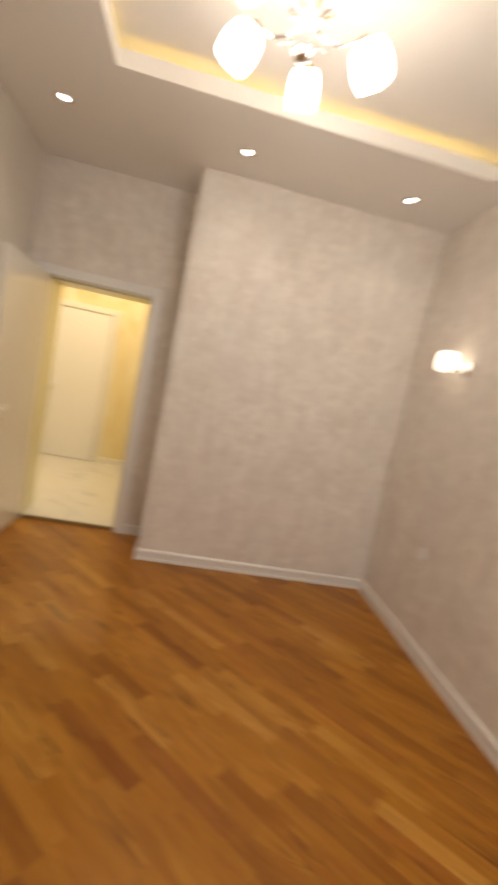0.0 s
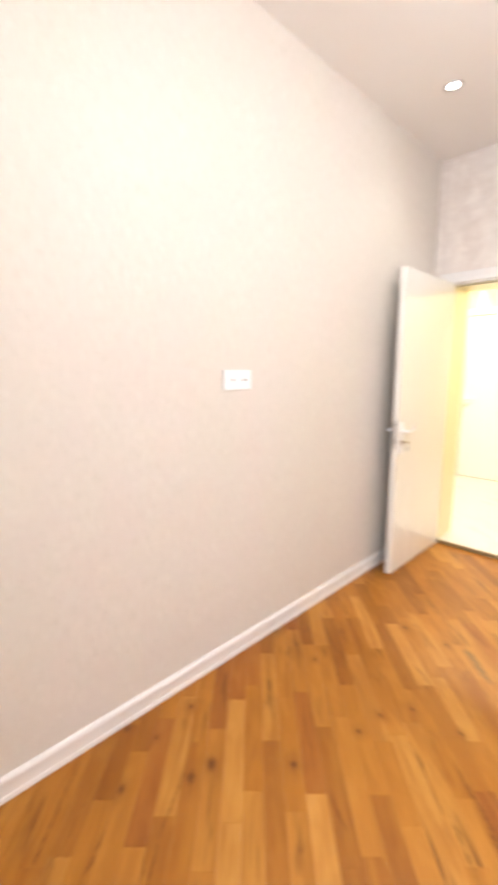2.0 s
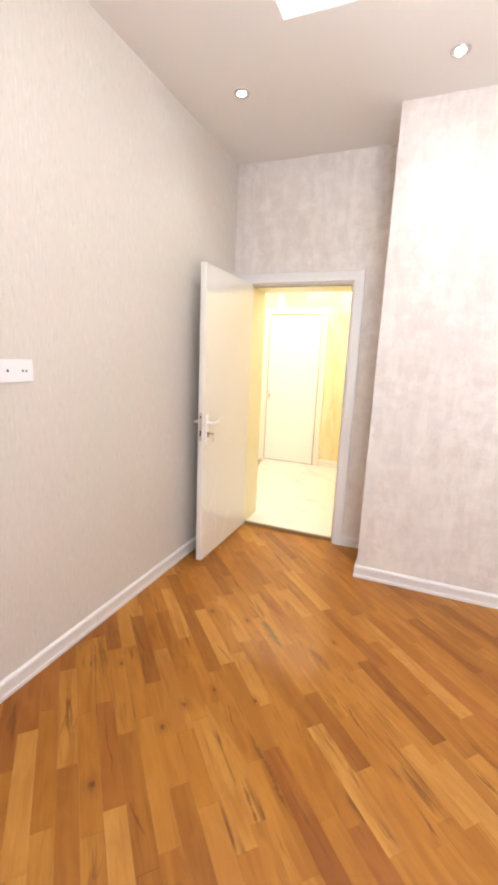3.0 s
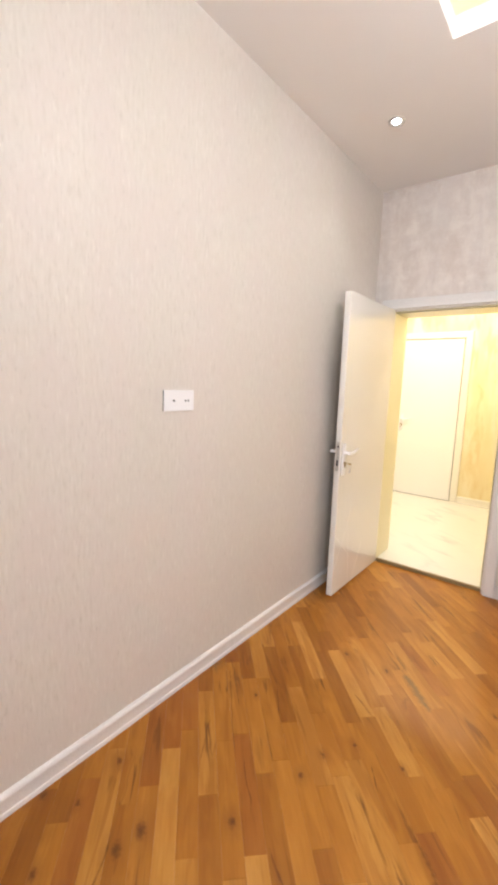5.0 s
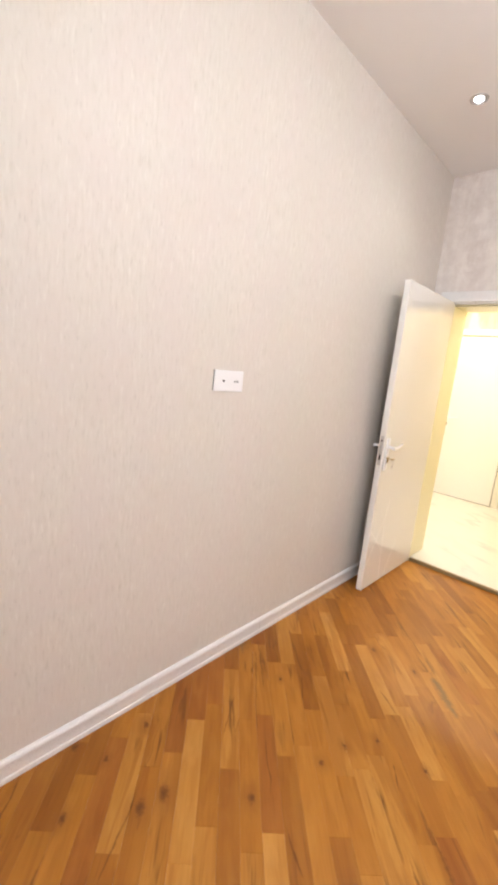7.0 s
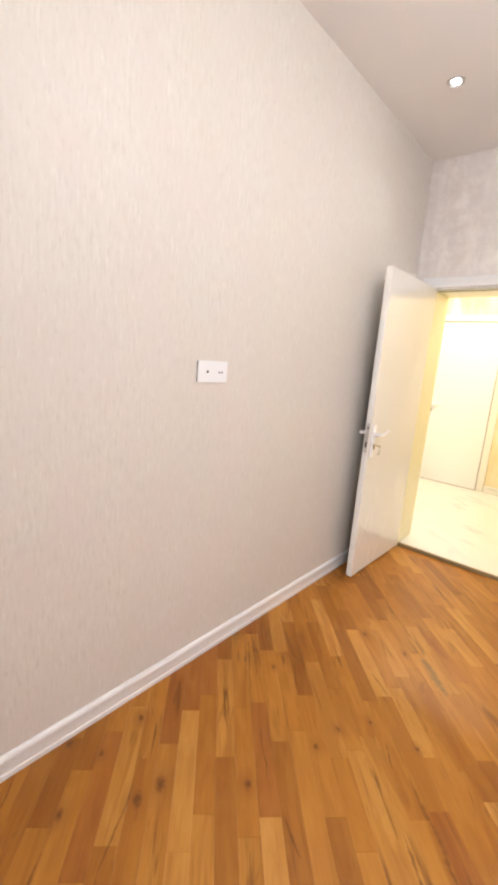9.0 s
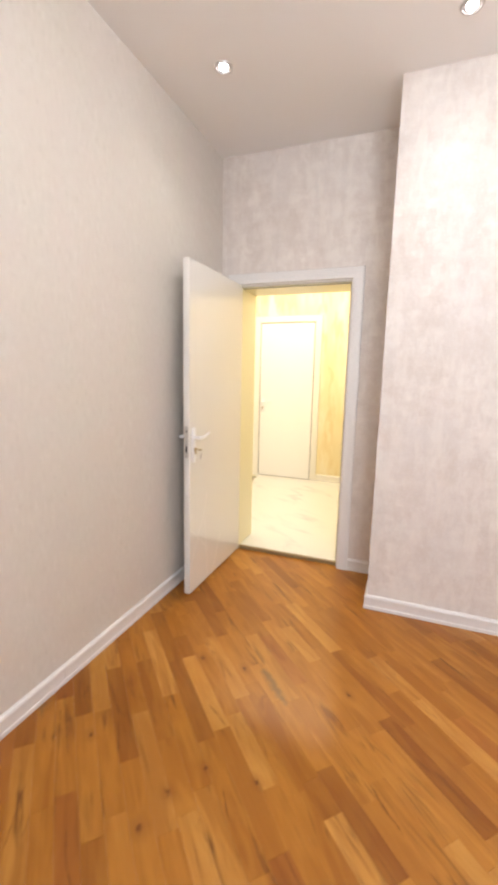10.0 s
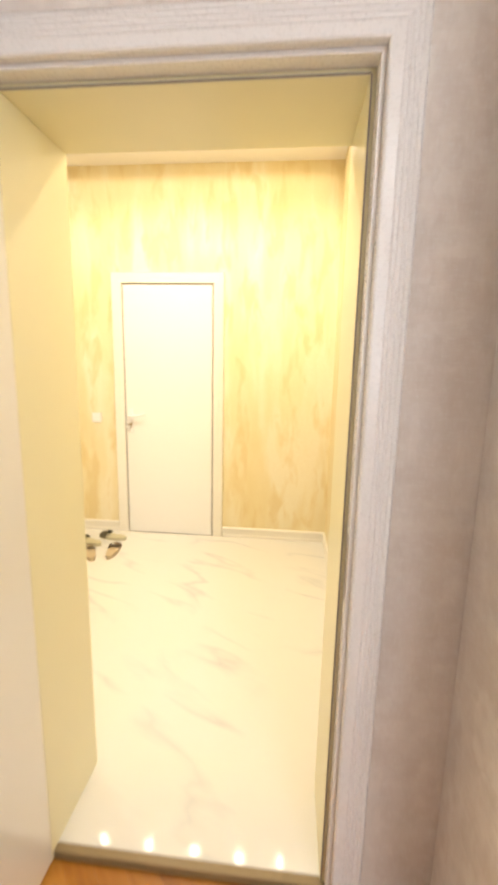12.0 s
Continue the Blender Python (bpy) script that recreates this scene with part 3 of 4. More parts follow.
def casing(name, xl, xr, zb, zt, y, w, material, label):
    frame_base = base(name, (xl + xr) / 2, y, zb, label, "door frame", kind="structure")
    cx = (xl + xr) / 2
    prof = casing_profile(w)
    bm = bmesh.new()
    add_rail(bm, prof, (xl - cx, 0, 0), (xl - cx, 0, zt - zb), (0, -1, 0), (-1, 0, 0), (0, 1))
    part("casing_upright", bm, material, frame_base)
    bm = bmesh.new()
    add_rail(bm, prof, (xr - cx, 0, 0), (xr - cx, 0, zt - zb), (0, -1, 0), (1, 0, 0), (0, 1))
    part("casing_upright", bm, material, frame_base)
    bm = bmesh.new()
    add_rail(bm, prof, (xl - cx, 0, zt - zb), (xr - cx, 0, zt - zb), (0, -1, 0), (0, 0, 1), (-1, 1))
    part("casing_head", bm, material, frame_base)
    return frame_base, cx


frame_1, fx = casing("trim_door_frame", OPEN_L - 0.022, OPEN_R + 0.022, 0.0, OPEN_T + 0.022, -0.001, 0.072, WHITE_TRIM, "white fluted door casing round the doorway")
# lining with a rebate: thin at the room side, thicker behind the stop
for nm, d in (("lining_side", (OPEN_R + 0.012, OPEN_R + 0.0275, -0.0, 0.042, 0, OPEN_T + 0.012)), ("lining_side", (OPEN_R, OPEN_R + 0.0275, 0.0425, WALL_T + 0.01, 0, OPEN_T)),
              ("lining_side", (OPEN_L - 0.0275, OPEN_L, 0.0195, WALL_T + 0.01, 0, OPEN_T)),
              ("lining_head", (OPEN_L - 0.0275, OPEN_R + 0.0275, -0.0, 0.042, OPEN_T + 0.012, OPEN_T + 0.0275)), ("lining_head", (OPEN_L - 0.0275, OPEN_R + 0.0275, 0.0425, WALL_T + 0.01, OPEN_T, OPEN_T + 0.0275))):
    bm = bmesh.new()
    add_box(bm, d[0] - fx, d[1] - fx, d[2] + 0.001, d[3] + 0.001, d[4], d[5], 0.0015, 1)
    # the deep pieces take the colour with hall light painted in
    part(nm, bm, HALL_LIT_LINING if d[3] > 0.1 else WHITE_TRIM, frame_1)
for d in ((OPEN_R + 0.001, OPEN_R + 0.004, 0.040, 0.0432, 0.03, OPEN_T), (OPEN_L - 0.001, OPEN_R + 0.001, 0.040, 0.0432, OPEN_T + 0.001, OPEN_T + 0.004)):
    bm = bmesh.new()
    add_box(bm, d[0] - fx, d[1] - fx, d[2], d[3], d[4], d[5])
    part("gasket", bm, RUBBER_GAP_SHADE, frame_1, "dark rubber seal")
bm = bmesh.new()
add_box(bm, OPEN_R + 0.0105 - fx, OPEN_R + 0.0122 - fx, 0.004, 0.028, 0.90, 1.06, 0.0006, 1)
part("strike_plate", bm, STEEL, frame_1, "steel strike plate")


# ---------- doors ----------
def lever_set(door, x, y, z, out, way, key=True, plate=0.215):
    """A white back plate with a curved lever, a lock cylinder and a key. out: off the door's face; way: along it, the lever's side."""
    o, w = Vector(out), Vector(way)
    up = Vector((0, 0, 1))
    c = Vector((x, y, z))

    def block(bm, a0, a1, b0, b1, h0, h1, bev):
        p, q = c + w * a0 + o * b0 + up * h0, c + w * a1 + o * b1 + up * h1
        lo = [min(p[i], q[i]) for i in range(3)]
        hi = [max(p[i], q[i]) for i in range(3)]
        add_box(bm, lo[0], hi[0], lo[1], hi[1], lo[2], hi[2], bev, 3)
    bm = bmesh.new()
    block(bm, -0.019, 0.019, 0.0, 0.009, -plate * 0.72, plate * 0.28, 0.004)
    pl = part("handle_plate", bm, WHITE_PLASTIC, door, "white handle plate", smooth=True)
    bm = bmesh.new()
    add_tube(bm, [c + o * d for d in (0.008, 0.030, 0.046)], [0.0115, 0.0095, 0.0095], 16)
    pts = [c + o * 0.044 + w * (-0.010 + 0.14 * s) + up * (-0.006 * math.sin(s * 3.3) + 0.017 * s * s) for s in (0, 0.15, 0.3, 0.45, 0.6, 0.75, 0.9, 1.0)]
    add_tube(bm, pts, [0.0105, 0.012, 0.0115, 0.0105, 0.0095, 0.0085, 0.0075, 0.0055], 14)
    part("lever", bm, WHITE_PLASTIC, pl, smooth=True)
    if key:
        bm = bmesh.new()
        add_tube(bm, [c + o * d - up * 0.072 for d in (0.006, 0.020)], [0.0095, 0.009], 16)
        block(bm, -0.006, 0.006, 0.012, 0.020, -0.10, -0.075, 0.001)
        part("lock_cylinder", bm, BRASS, pl, "brass lock cylinder", smooth=True)
        bm = bmesh.new()
        add_tube(bm, [c + o * d - up * 0.072 + w * 0.0 for d in (0.018, 0.040)], 0.0025, 8)
        head = [c + o * 0.046 - up * 0.072 + (w * math.cos(a) + o * math.sin(a)) * 0.012 for a in [k * math.pi / 5 for k in range(11)]]
        add_tube(bm, head, 0.0028, 8)
        part("key", bm, BRASS, pl, "brass key in the lock", smooth=True)
        bm = bmesh.new()
        ring = [c + o * 0.052 - up * (0.086 + 0.013 * math.sin(a)) + w * (0.006 + 0.013 * math.cos(a)) for a in [k * math.pi / 8 for k in range(17)]]
        add_tube(bm, ring, 0.0014, 6)
        add_tube(bm, [c + o * 0.053 + w * 0.004 - up * 0.098, c + o * 0.052 - w * 0.006 - up * 0.128], [0.004, 0.006], 8)
        part("key_ring", bm, STEEL, pl, "steel ring with a second key", smooth=True)
    return pl


# room door, standing open beside the west wall: local y runs from the hinge to the free edge, local x off its visible face
LEAF_W, LEAF_T, LEAF_B, LEAF_H = 0.793, 0.040, 0.010, 2.012
door = base("door_1", 0.160, 0.018, 0.0, "white lacquered flush door standing open with a white lever handle", "door", kind="structure", turn=-0.2)
bm = bmesh.new()
add_box(bm, -LEAF_T, 0, -LEAF_W, 0, LEAF_B, LEAF_B + LEAF_H, 0.003, 2)
leaf = part("leaf", bm, DOOR_PAINT, door)
for (ya, za), (yb, zb) in (((0.594, 0.506), (0.788, 0.18)), ((0.790, 0.437), (0.542, 0.222)), ((0.593, 0.445), (0.550, 0.035)), ((0.343, 0.27), (0.472, 0.030)), ((0.566, 0.610), (0.594, 0.506))):
    bm = bmesh.new()
    a, b = Vector((0, -ya, za)), Vector((0, -yb, zb))
    side = (b - a).cross(Vector((1, 0, 0))).normalized()
    add_rail(bm, [(-0.001, -0.0028), (0.0007, -0.001), (0.0007, 0.001), (-0.001, 0.0028)], a, b, (1, 0, 0), side)
    part("inlay_line", bm, INLAY, leaf, "thin pale decorative line")
lever_set(door, 0.0, -LEAF_W + 0.045, 1.005, (1, 0, 0), (0, 1, 0))
lever_set(door, -LEAF_T, -LEAF_W + 0.045, 1.005, (-1, 0, 0), (0, 1, 0), key=False)
bm = bmesh.new()
add_box(bm, -LEAF_T + 0.008, -0.010, -LEAF_W - 0.0012, -LEAF_W + 0.002, 0.885, 1.075, 0.0006, 1)
plate = part("lock_faceplate", bm, STEEL, leaf, "steel lock faceplate on the door edge")
# one steel bolt; the two dark blocks paint the shade of slots
for za, zb, st in ((0.985, 1.012, 0.009), (0.918, 0.955, 0.0012), (1.040, 1.050, 0.002)):
    bm = bmesh.new()
    add_box(bm, -LEAF_T + 0.013, -0.015, -LEAF_W - 0.0012 - st, -LEAF_W, za, zb, 0.0008, 1)
    part("latch", bm, STEEL if st > 0.005 else HOLE_GAP_SHADE, leaf)
for z in (0.22, 1.02, 1.80):
    bm = bmesh.new()
    add_tube(bm, [(-LEAF_T - 0.004, 0.004, z - 0.045), (-LEAF_T - 0.004, 0.004, z + 0.045)], 0.006, 12)
    part("hinge", bm, STEEL, door, smooth=True)

# closed door across the hall
DX0, DX1, DZ1 = -0.531, 0.182, 2.046
hall_frame, hx = casing("trim_hall_door_frame", DX0 - 0.008, DX1 + 0.008, HALL_Z, DZ1 + 0.008, HALL_Y - 0.001, 0.078, HALL_TRIM, "cream fluted casing round the closed hall door")
door2 = base("door_2", (DX0 + DX1) / 2, HALL_Y - 0.002, HALL_Z, "closed white flush door at the far side of the hall", "door", kind="structure")
hw = (DX1 - DX0) / 2
bm = bmesh.new()
add_box(bm, -hw + 0.003, hw - 0.003, -0.012, -0.001, 0.007, DZ1 - HALL_Z - 0.005, 0.002, 2)
part("leaf", bm, HALL_DOOR, door2)
# dark sheet behind the leaf that paints the shade in its gap
bm = bmesh.new()
add_box(bm, -hw - 0.006, hw + 0.006, -0.003, 0.0, 0.0, DZ1 - HALL_Z + 0.006)
part("shadow_gap", bm, RUBBER_GAP_SHADE, door2, "dark sheet standing in for the shaded gap round the door leaf")
lever_set(door2, -hw + 0.045, -0.012, 1.03 - HALL_Z, (0, -1, 0), (1, 0, 0), plate=0.2)
for z in (0.19, 1.28, 1.88):
    bm = bmesh.new()
    add_tube(bm, [(hw + 0.001, -0.017, z - 0.06), (hw + 0.001, -0.017, z + 0.06)], 0.0075, 12)
    part("hinge", bm, STEEL, door2, "steel barrel hinge", smooth=True)


# ---------- unseen window behind the walk, assumed from the cool daylight in the room ---
win = base("window_1", (WX0 + WX1) / 2, SOUTH + 0.05, WZ0, "unseen white framed double window, assumed for the daylight", "window", kind="structure")
ww, wh = (WX1 - WX0) / 2, WZ1 - WZ0
for d in ((-ww, -ww + 0.06, 0, wh), (ww - 0.06, ww, 0, wh), (-0.035, 0.035, 0.06, wh - 0.06), (-ww + 0.06, ww - 0.06, 0, 0.06), (-ww + 0.06, ww - 0.06, wh - 0.06, wh)):
    bm = bmesh.new()
    add_box(bm, d[0], d[1], -0.03, 0.03, d[2], d[3], 0.004, 1)
    part("window_frame", bm, WHITE_TRIM, win)
GLASS, _, gb = make_mat("window_glass", (1, 1, 1), 0.02)
gb.inputs["Transmission Weight"].default_value = 1.0
for d in ((-ww + 0.06, -0.035), (0.035, ww - 0.06)):
    bm = bmesh.new()
    add_box(bm, d[0], d[1], -0.003, 0.003, 0.06, wh - 0.06)
    pane = part("pane", bm, GLASS, win)
    pane.visible_shadow = False
sky = bpy.data.lights.new("daylight", "AREA")
sky.shape, sky.size, sky.size_y, sky.energy, sky.color = "RECTANGLE", WX1 - WX0 - 0.1, WZ1 - WZ0 - 0.1, WINDOW_WATTS, (0.86, 0.92, 1.0)
new("daylight", sky).matrix_basis = pose((WX0 + WX1) / 2, SOUTH + 0.10, (WZ0 + WZ1) / 2, 90, 0, 0)


# ---------- wall plates ----------
def wall_plate(name, origin, turn, w, h, label, category, marks):
    """Local x along the wall, y off it (negative), z up, origin at the plate's centre."""
    e = base(name, *origin, label, category, turn=turn)
    bm = bmesh.new()
    add_box(bm, -w / 2, w / 2, -0.010, -0.005, -h / 2, h / 2, 0.002, 3)
    body = part("cover", bm, WHITE_PLASTIC, e)
    # near-black block under the cover, painting the shadow round its edge
    bm = bmesh.new()
    add_box(bm, -w / 2 + 0.002, w / 2 - 0.002, -0.005, 0.0, -h / 2 + 0.002, h / 2 - 0.002)
    part("plate_gap_shade", bm, HOLE_GAP_SHADE, e, "near-black block standing in for the shadow gap behind the cover")
    for kind, x, z, a, b in marks:
        bm = bmesh.new()
        # no real hole: a near-black disc paints the shade inside it
        if kind == "hole":
            add_tube(bm, [(x, -0.0095, z), (x, -0.0112, z)], a, 14)
            part("port", bm, HOLE_GAP_SHADE, body)
        else:
            add_box(bm, x - a / 2, x + a / 2, -0.0135, -0.009, z - b / 2, z + b / 2, 0.0015, 2)
            part("rocker", bm, WHITE_PLASTIC, body)
    return e


wall_plate("socket_plate", (0.0, -2.048, 1.357), 90, 0.168, 0.088, "white double aerial and data outlet plate on beige wallpaper", "outlet",
           (("hole", -0.032, 0.000, 0.0052, 0), ("hole", 0.034, -0.001, 0.0042, 0), ("hole", 0.050, -0.001, 0.0042, 0)))
wall_plate("light_switch", (PIER_X, -0.262, 0.966), -90, 0.148, 0.084, "white double light switch on the side of the wall block", "switch",
           (("rocker", -0.036, 0, 0.060, 0.062), ("rocker", 0.036, 0, 0.060, 0.062)))
wall_plate("wall_socket", (ROOM_W, -1.20, 0.630), -90, 0.082, 0.082, "white single wall socket low on the wall", "socket", (("rocker", 0, 0, 0.05, 0.05),))
wall_plate("light_switch", (-0.785, HALL_Y, 1.00), 0, 0.080, 0.080, "cream light switch beside the hall door", "switch", (("rocker", 0, 0, 0.055, 0.058),))


# ---------- lamps ----------
def spot(x, y, z, watts, color, size=115, blend=0.6):
    li = bpy.data.lights.new("downlight_beam", "SPOT")
    li.energy, li.color, li.spot_size, li.spot_blend, li.shadow_soft_size = watts, color, radians(size), blend, 0.03
    ob = new("downlight_beam", li)
    ob.matrix_basis = pose(x, y, z)
    return ob


def downlight(x, y, z, disc, watts, color, label, group, size=105, blend=0.6):
    e = base("downlight", x, y, z, label, "downlight", group)
    bm = bmesh.new()
    n = 28
    prof = [(0.021, -0.0012), (0.033, -0.003), (0.035, -0.007), (0.042, -0.007), (0.046, 0.0)]
    rings = [[bm.verts.new((r * math.cos(2 * math.pi * k / n), r * math.sin(2 * math.pi * k / n), h)) for k in range(n)] for r, h in prof]
    for a, b in zip(rings, rings[1:]):
        for k in range(n):
            bm.faces.new((a[k], a[(k + 1) % n], b[(k + 1) % n], b[k]))
    part("bezel", bm, STEEL, e, "steel rim", smooth=True)
    bm = bmesh.new()
    add_tube(bm, [(0, 0, -0.0005), (0, 0, -0.003)], 0.0215, 28)
    part("lens", bm, disc, e, "bright lamp face")
    spot(x, y, z - 0.02, watts, color, size, blend)


for x, y in ((0.374, -0.812), (1.472, -0.795), (2.590, -0.790)):
    downlight(x, y, CEIL, LAMP_DISC, DOWNLIGHT_WATTS, (1.0, 0.95, 0.90), "small round recessed downlight with a steel rim, lit", "ceiling downlights")
# row along the far wall, assumed from its reflections in the marble
for x in (-1.16, -0.74, -0.31, 0.10, 0.50, 0.86):
    downlight(x, 2.06, HALL_C, HALL_DISC, HALL_WATTS * 0.04, HALL_WARM, "small round warm downlight assumed in the hall ceiling, lit", "hall downlights", 168, 0.2)
# three unseen lamps added to light the hall and the open door leaf
for x, y in ((-0.60, 1.1), (0.08, 1.1), (0.76, 1.1)):
    downlight(x, y, HALL_C, HALL_DISC, HALL_WATTS * 1.0, HALL_WARM, "small round warm downlight assumed in the hall ceiling, lit", "hall downlights", 168, 0.32)


def add_shade(bm, w, h):
    """An opal glass shade: a rounded square in section, bellied, hanging along -z from the origin."""
    n, rings = 32, []
    for z, s in ((0.0, 0.55), (-0.02, 0.78), (-0.10, 0.92), (-0.35, 1.06), (-0.65, 1.10), (-0.90, 1.02), (-1.0, 0.94)):
        ring = []
        for k in range(n):
            a = 2 * math.pi * k / n
            r = (abs(math.cos(a)) ** 4.5 + abs(math.sin(a)) ** 4.5) ** (-1 / 4.5)
            ring.append(bm.verts.new((w / 2 * s * r * math.cos(a), w / 2 * s * r * math.sin(a), z * h)))
        rings.append(ring)
    for a, b in zip(rings, rings[1:]):
        for k in range(n):
            bm.faces.new((a[k], a[(k + 1) % n], b[(k + 1) % n], b[k]))
    bm.faces.new(rings[0])
    bm.faces.new(rings[-1][::-1])


def chandelier(x, y, z):
    """Five-armed chandelier; z is the height of its hub."""
    drop = TOP - z
    e = base("chandelier", x, y, z, "five-armed chrome and gold chandelier with lit white glass shades", "chandelier")
    bm = bmesh.new()
    add_tube(bm, [(0, 0, drop), (0, 0, drop - 0.012), (0, 0, drop - 0.03), (0, 0, drop - 0.038)], [0.085, 0.085, 0.06, 0.02], 28)
    part("ceiling_rose", bm, CHROME, e, smooth=True)
    bm = bmesh.new()
    add_tube(bm, [(0, 0, drop - 0.03), (0, 0, 0.16)], 0.009, 14)
    part("stem", bm, CHROME, e, smooth=True)
    bm = bmesh.new()
    zs = [(0.19, 0.012), (0.175, 0.026), (0.14, 0.034), (0.09, 0.030), (0.05, 0.022), (0.03, 0.036), (0.012, 0.038), (-0.004, 0.020)]
    add_tube(bm, [(0, 0, a) for a, _ in zs], [r for _, r in zs], 24)
    part("column", bm, WHITE_PLASTIC, e, "white glass column", smooth=True)
    bm = bmesh.new()
    bmesh.ops.create_uvsphere(bm, u_segments=24, v_segments=14, radius=0.034, matrix=Matrix.Translation((0, 0, -0.052)))
    part("ball", bm, CHROME, e, "polished ball under the column", smooth=True)
    for k in range(5):
        a = radians(77 + 72 * k)
        o = Vector((math.cos(a), math.sin(a), 0))
        up = Vector((0, 0, 1))
        s = Vector((-math.sin(a), math.cos(a), 0))
        bm = bmesh.new()
        pts = [o * 0.03 + up * 0.03, o * 0.07 + up * 0.008, o * 0.13 + up * 0.012, o * 0.182 + up * 0.045, o * 0.207 + up * 0.078, o * 0.214 + up * 0.060]
        add_tube(bm, pts, [0.007, 0.0065, 0.006, 0.006, 0.006, 0.009], 10)
        arm = part("arm", bm, CHROME, e, smooth=True)
        tip = o * 0.214 + up * 0.060
        tilt = Matrix.Translation(tip) @ Matrix.Rotation(a, 4, "Z") @ Matrix.Rotation(radians(-32), 4, "Y")
        bm = bmesh.new()
        add_tube(bm, [(0, 0, 0.012), (0, 0, 0.0), (0, 0, -0.016)], [0.012, 0.026, 0.030], 16)
        bm.transform(tilt)
        part("shade_cup", bm, BRASS, arm, "gold shade holder", smooth=True)
        bm = bmesh.new()
        add_shade(bm, 0.106, 0.136)
        bm.transform(tilt @ Matrix.Translation((0, 0, -0.010)))
        part("shade", bm, SHADE_GLASS, arm, "lit white opal glass shade", smooth=True)
        for d, r in ((0.055, 0.010), (0.085, 0.008)):
            bm = bmesh.new()
            bmesh.ops.create_icosphere(bm, subdivisions=1, radius=r, matrix=Matrix.Translation(o * d - up * 0.014 + s * 0.006))
            part("bead", bm, CHROME, arm, "small hanging bead")
        bm = bmesh.new()
        for q in range(3):
            c = o * (0.040 + 0.016 * q) + up * (0.060 + 0.010 * q)
            vs = [bm.verts.new(c + v) for v in (o * -0.012, s * 0.009 + up * 0.006, o * 0.016 + up * 0.014, s * -0.009 + up * 0.006, up * -0.003)]
            bm.faces.new(vs[:4])
            for i in range(4):
                bm.faces.new((vs[i], vs[(i + 1) % 4], vs[4]))
        part("gold_leaf", bm, BRASS, e, "gold leaf ornament")
    return e


chandelier(1.57, -2.01, 2.680)

sconce = base("wall_lamp", ROOM_W, -1.16, 1.83, "gold wall lamp with a lit white glass shade", "wall lamp")
bm = bmesh.new()
add_tube(bm, [(0, 0, 0), (-0.014, 0, 0), (-0.022, 0, 0)], [0.05, 0.048, 0.03], 24)
part("wall_rose", bm, CHROME, sconce, smooth=True)
bm = bmesh.new()
add_tube(bm, [(-0.018, 0, 0), (-0.06, 0.005, -0.03), (-0.10, 0.025, -0.02), (-0.125, 0.05, 0.012)], [0.008, 0.007, 0.006, 0.008], 10)
arm = part("arm", bm, CHROME, sconce, smooth=True)
bm = bmesh.new()
add_shade(bm, 0.105, 0.125)
bm.transform(Matrix.Translation((-0.125, 0.05, 0.012)) @ Matrix.Rotation(radians(62), 4, "Z") @ Matrix.Rotation(radians(-118), 4, "Y"))
part("shade", bm, SCONCE_GLASS, arm, "lit white opal glass shade", smooth=True)


# ---------- slippers in the hall ----------
SOLE_TAN, _, _ = make_mat("tan_sole", (0.52, 0.42, 0.28), 0.8)
SOLE_GREEN, _, _ = make_mat("olive_sole", (0.56, 0.52, 0.36), 0.8)
STRAP_BROWN, _, _ = make_mat("brown_strap", (0.24, 0.16, 0.10), 0.7)
STRAP_DARK, _, _ = make_mat("dark_strap", (0.24, 0.21, 0.14), 0.7)


def slipper(x, y, turn, sole, strap, label):
    e = base("slipper", x, y, HALL_Z, label, "slipper", "slippers by the hall door", turn=turn)
    bm = bmesh.new()
    n = 28
    lower, upper = [], []
    for k in range(n):
        a = 2 * math.pi * k / n
        yy = 0.125 * math.sin(a)
        ww = 0.046 * (1 - 0.18 * math.cos(1.6 * (yy / 0.125) + 0.9)) * math.cos(a)
        lower.append(bm.verts.new((ww * 0.97, yy * 0.98, 0.0)))
        upper.append(bm.verts.new((ww, yy, 0.022 + 0.006 * (yy < -0.03))))
    for k in range(n):
        bm.faces.new((lower[k], lower[(k + 1) % n], upper[(k + 1) % n], upper[k]))
    bm.faces.new(lower[::-1])
    bm.faces.new(upper)
    part("sole", bm, sole, e, smooth=True)
    bm = bmesh.new()
    grid = []
    for j in range(7):
        yy = 0.035 + 0.068 * j / 6
        row = []
        for i in range(11):
            a = math.pi * i / 10
            taper = 1.0 - 0.12 * (j / 6) ** 2
            row.append(bm.verts.new((0.047 * taper * math.cos(a), yy, 0.012 + (0.052 - 0.020 * j / 6) * math.sin(a))))
        grid.append(row)
    for r0, r1 in zip(grid, grid[1:]):
        for i in range(10):
            bm.faces.new((r0[i], r0[i + 1], r1[i + 1], r1[i]))
    bmesh.ops.solidify(bm, geom=list(bm.faces), thickness=0.004)
    part("strap", bm, strap, e, "dark band over the toes", smooth=True)
    return e


slipper(-0.50, 1.96, 8, SOLE_TAN, STRAP_BROWN, "tan slipper with a brown band on the marble floor")
slipper(-0.65, 1.90, 32, SOLE_TAN, STRAP_BROWN, "tan slipper with a brown band on the marble floor")
slipper(-0.61, 2.22, 78, SOLE_GREEN, STRAP_DARK, "olive slipper with a dark band against the skirting")
slipper(-0.755, 2.10, 70, SOLE_GREEN, STRAP_DARK, "olive slipper with a dark band against the skirting")

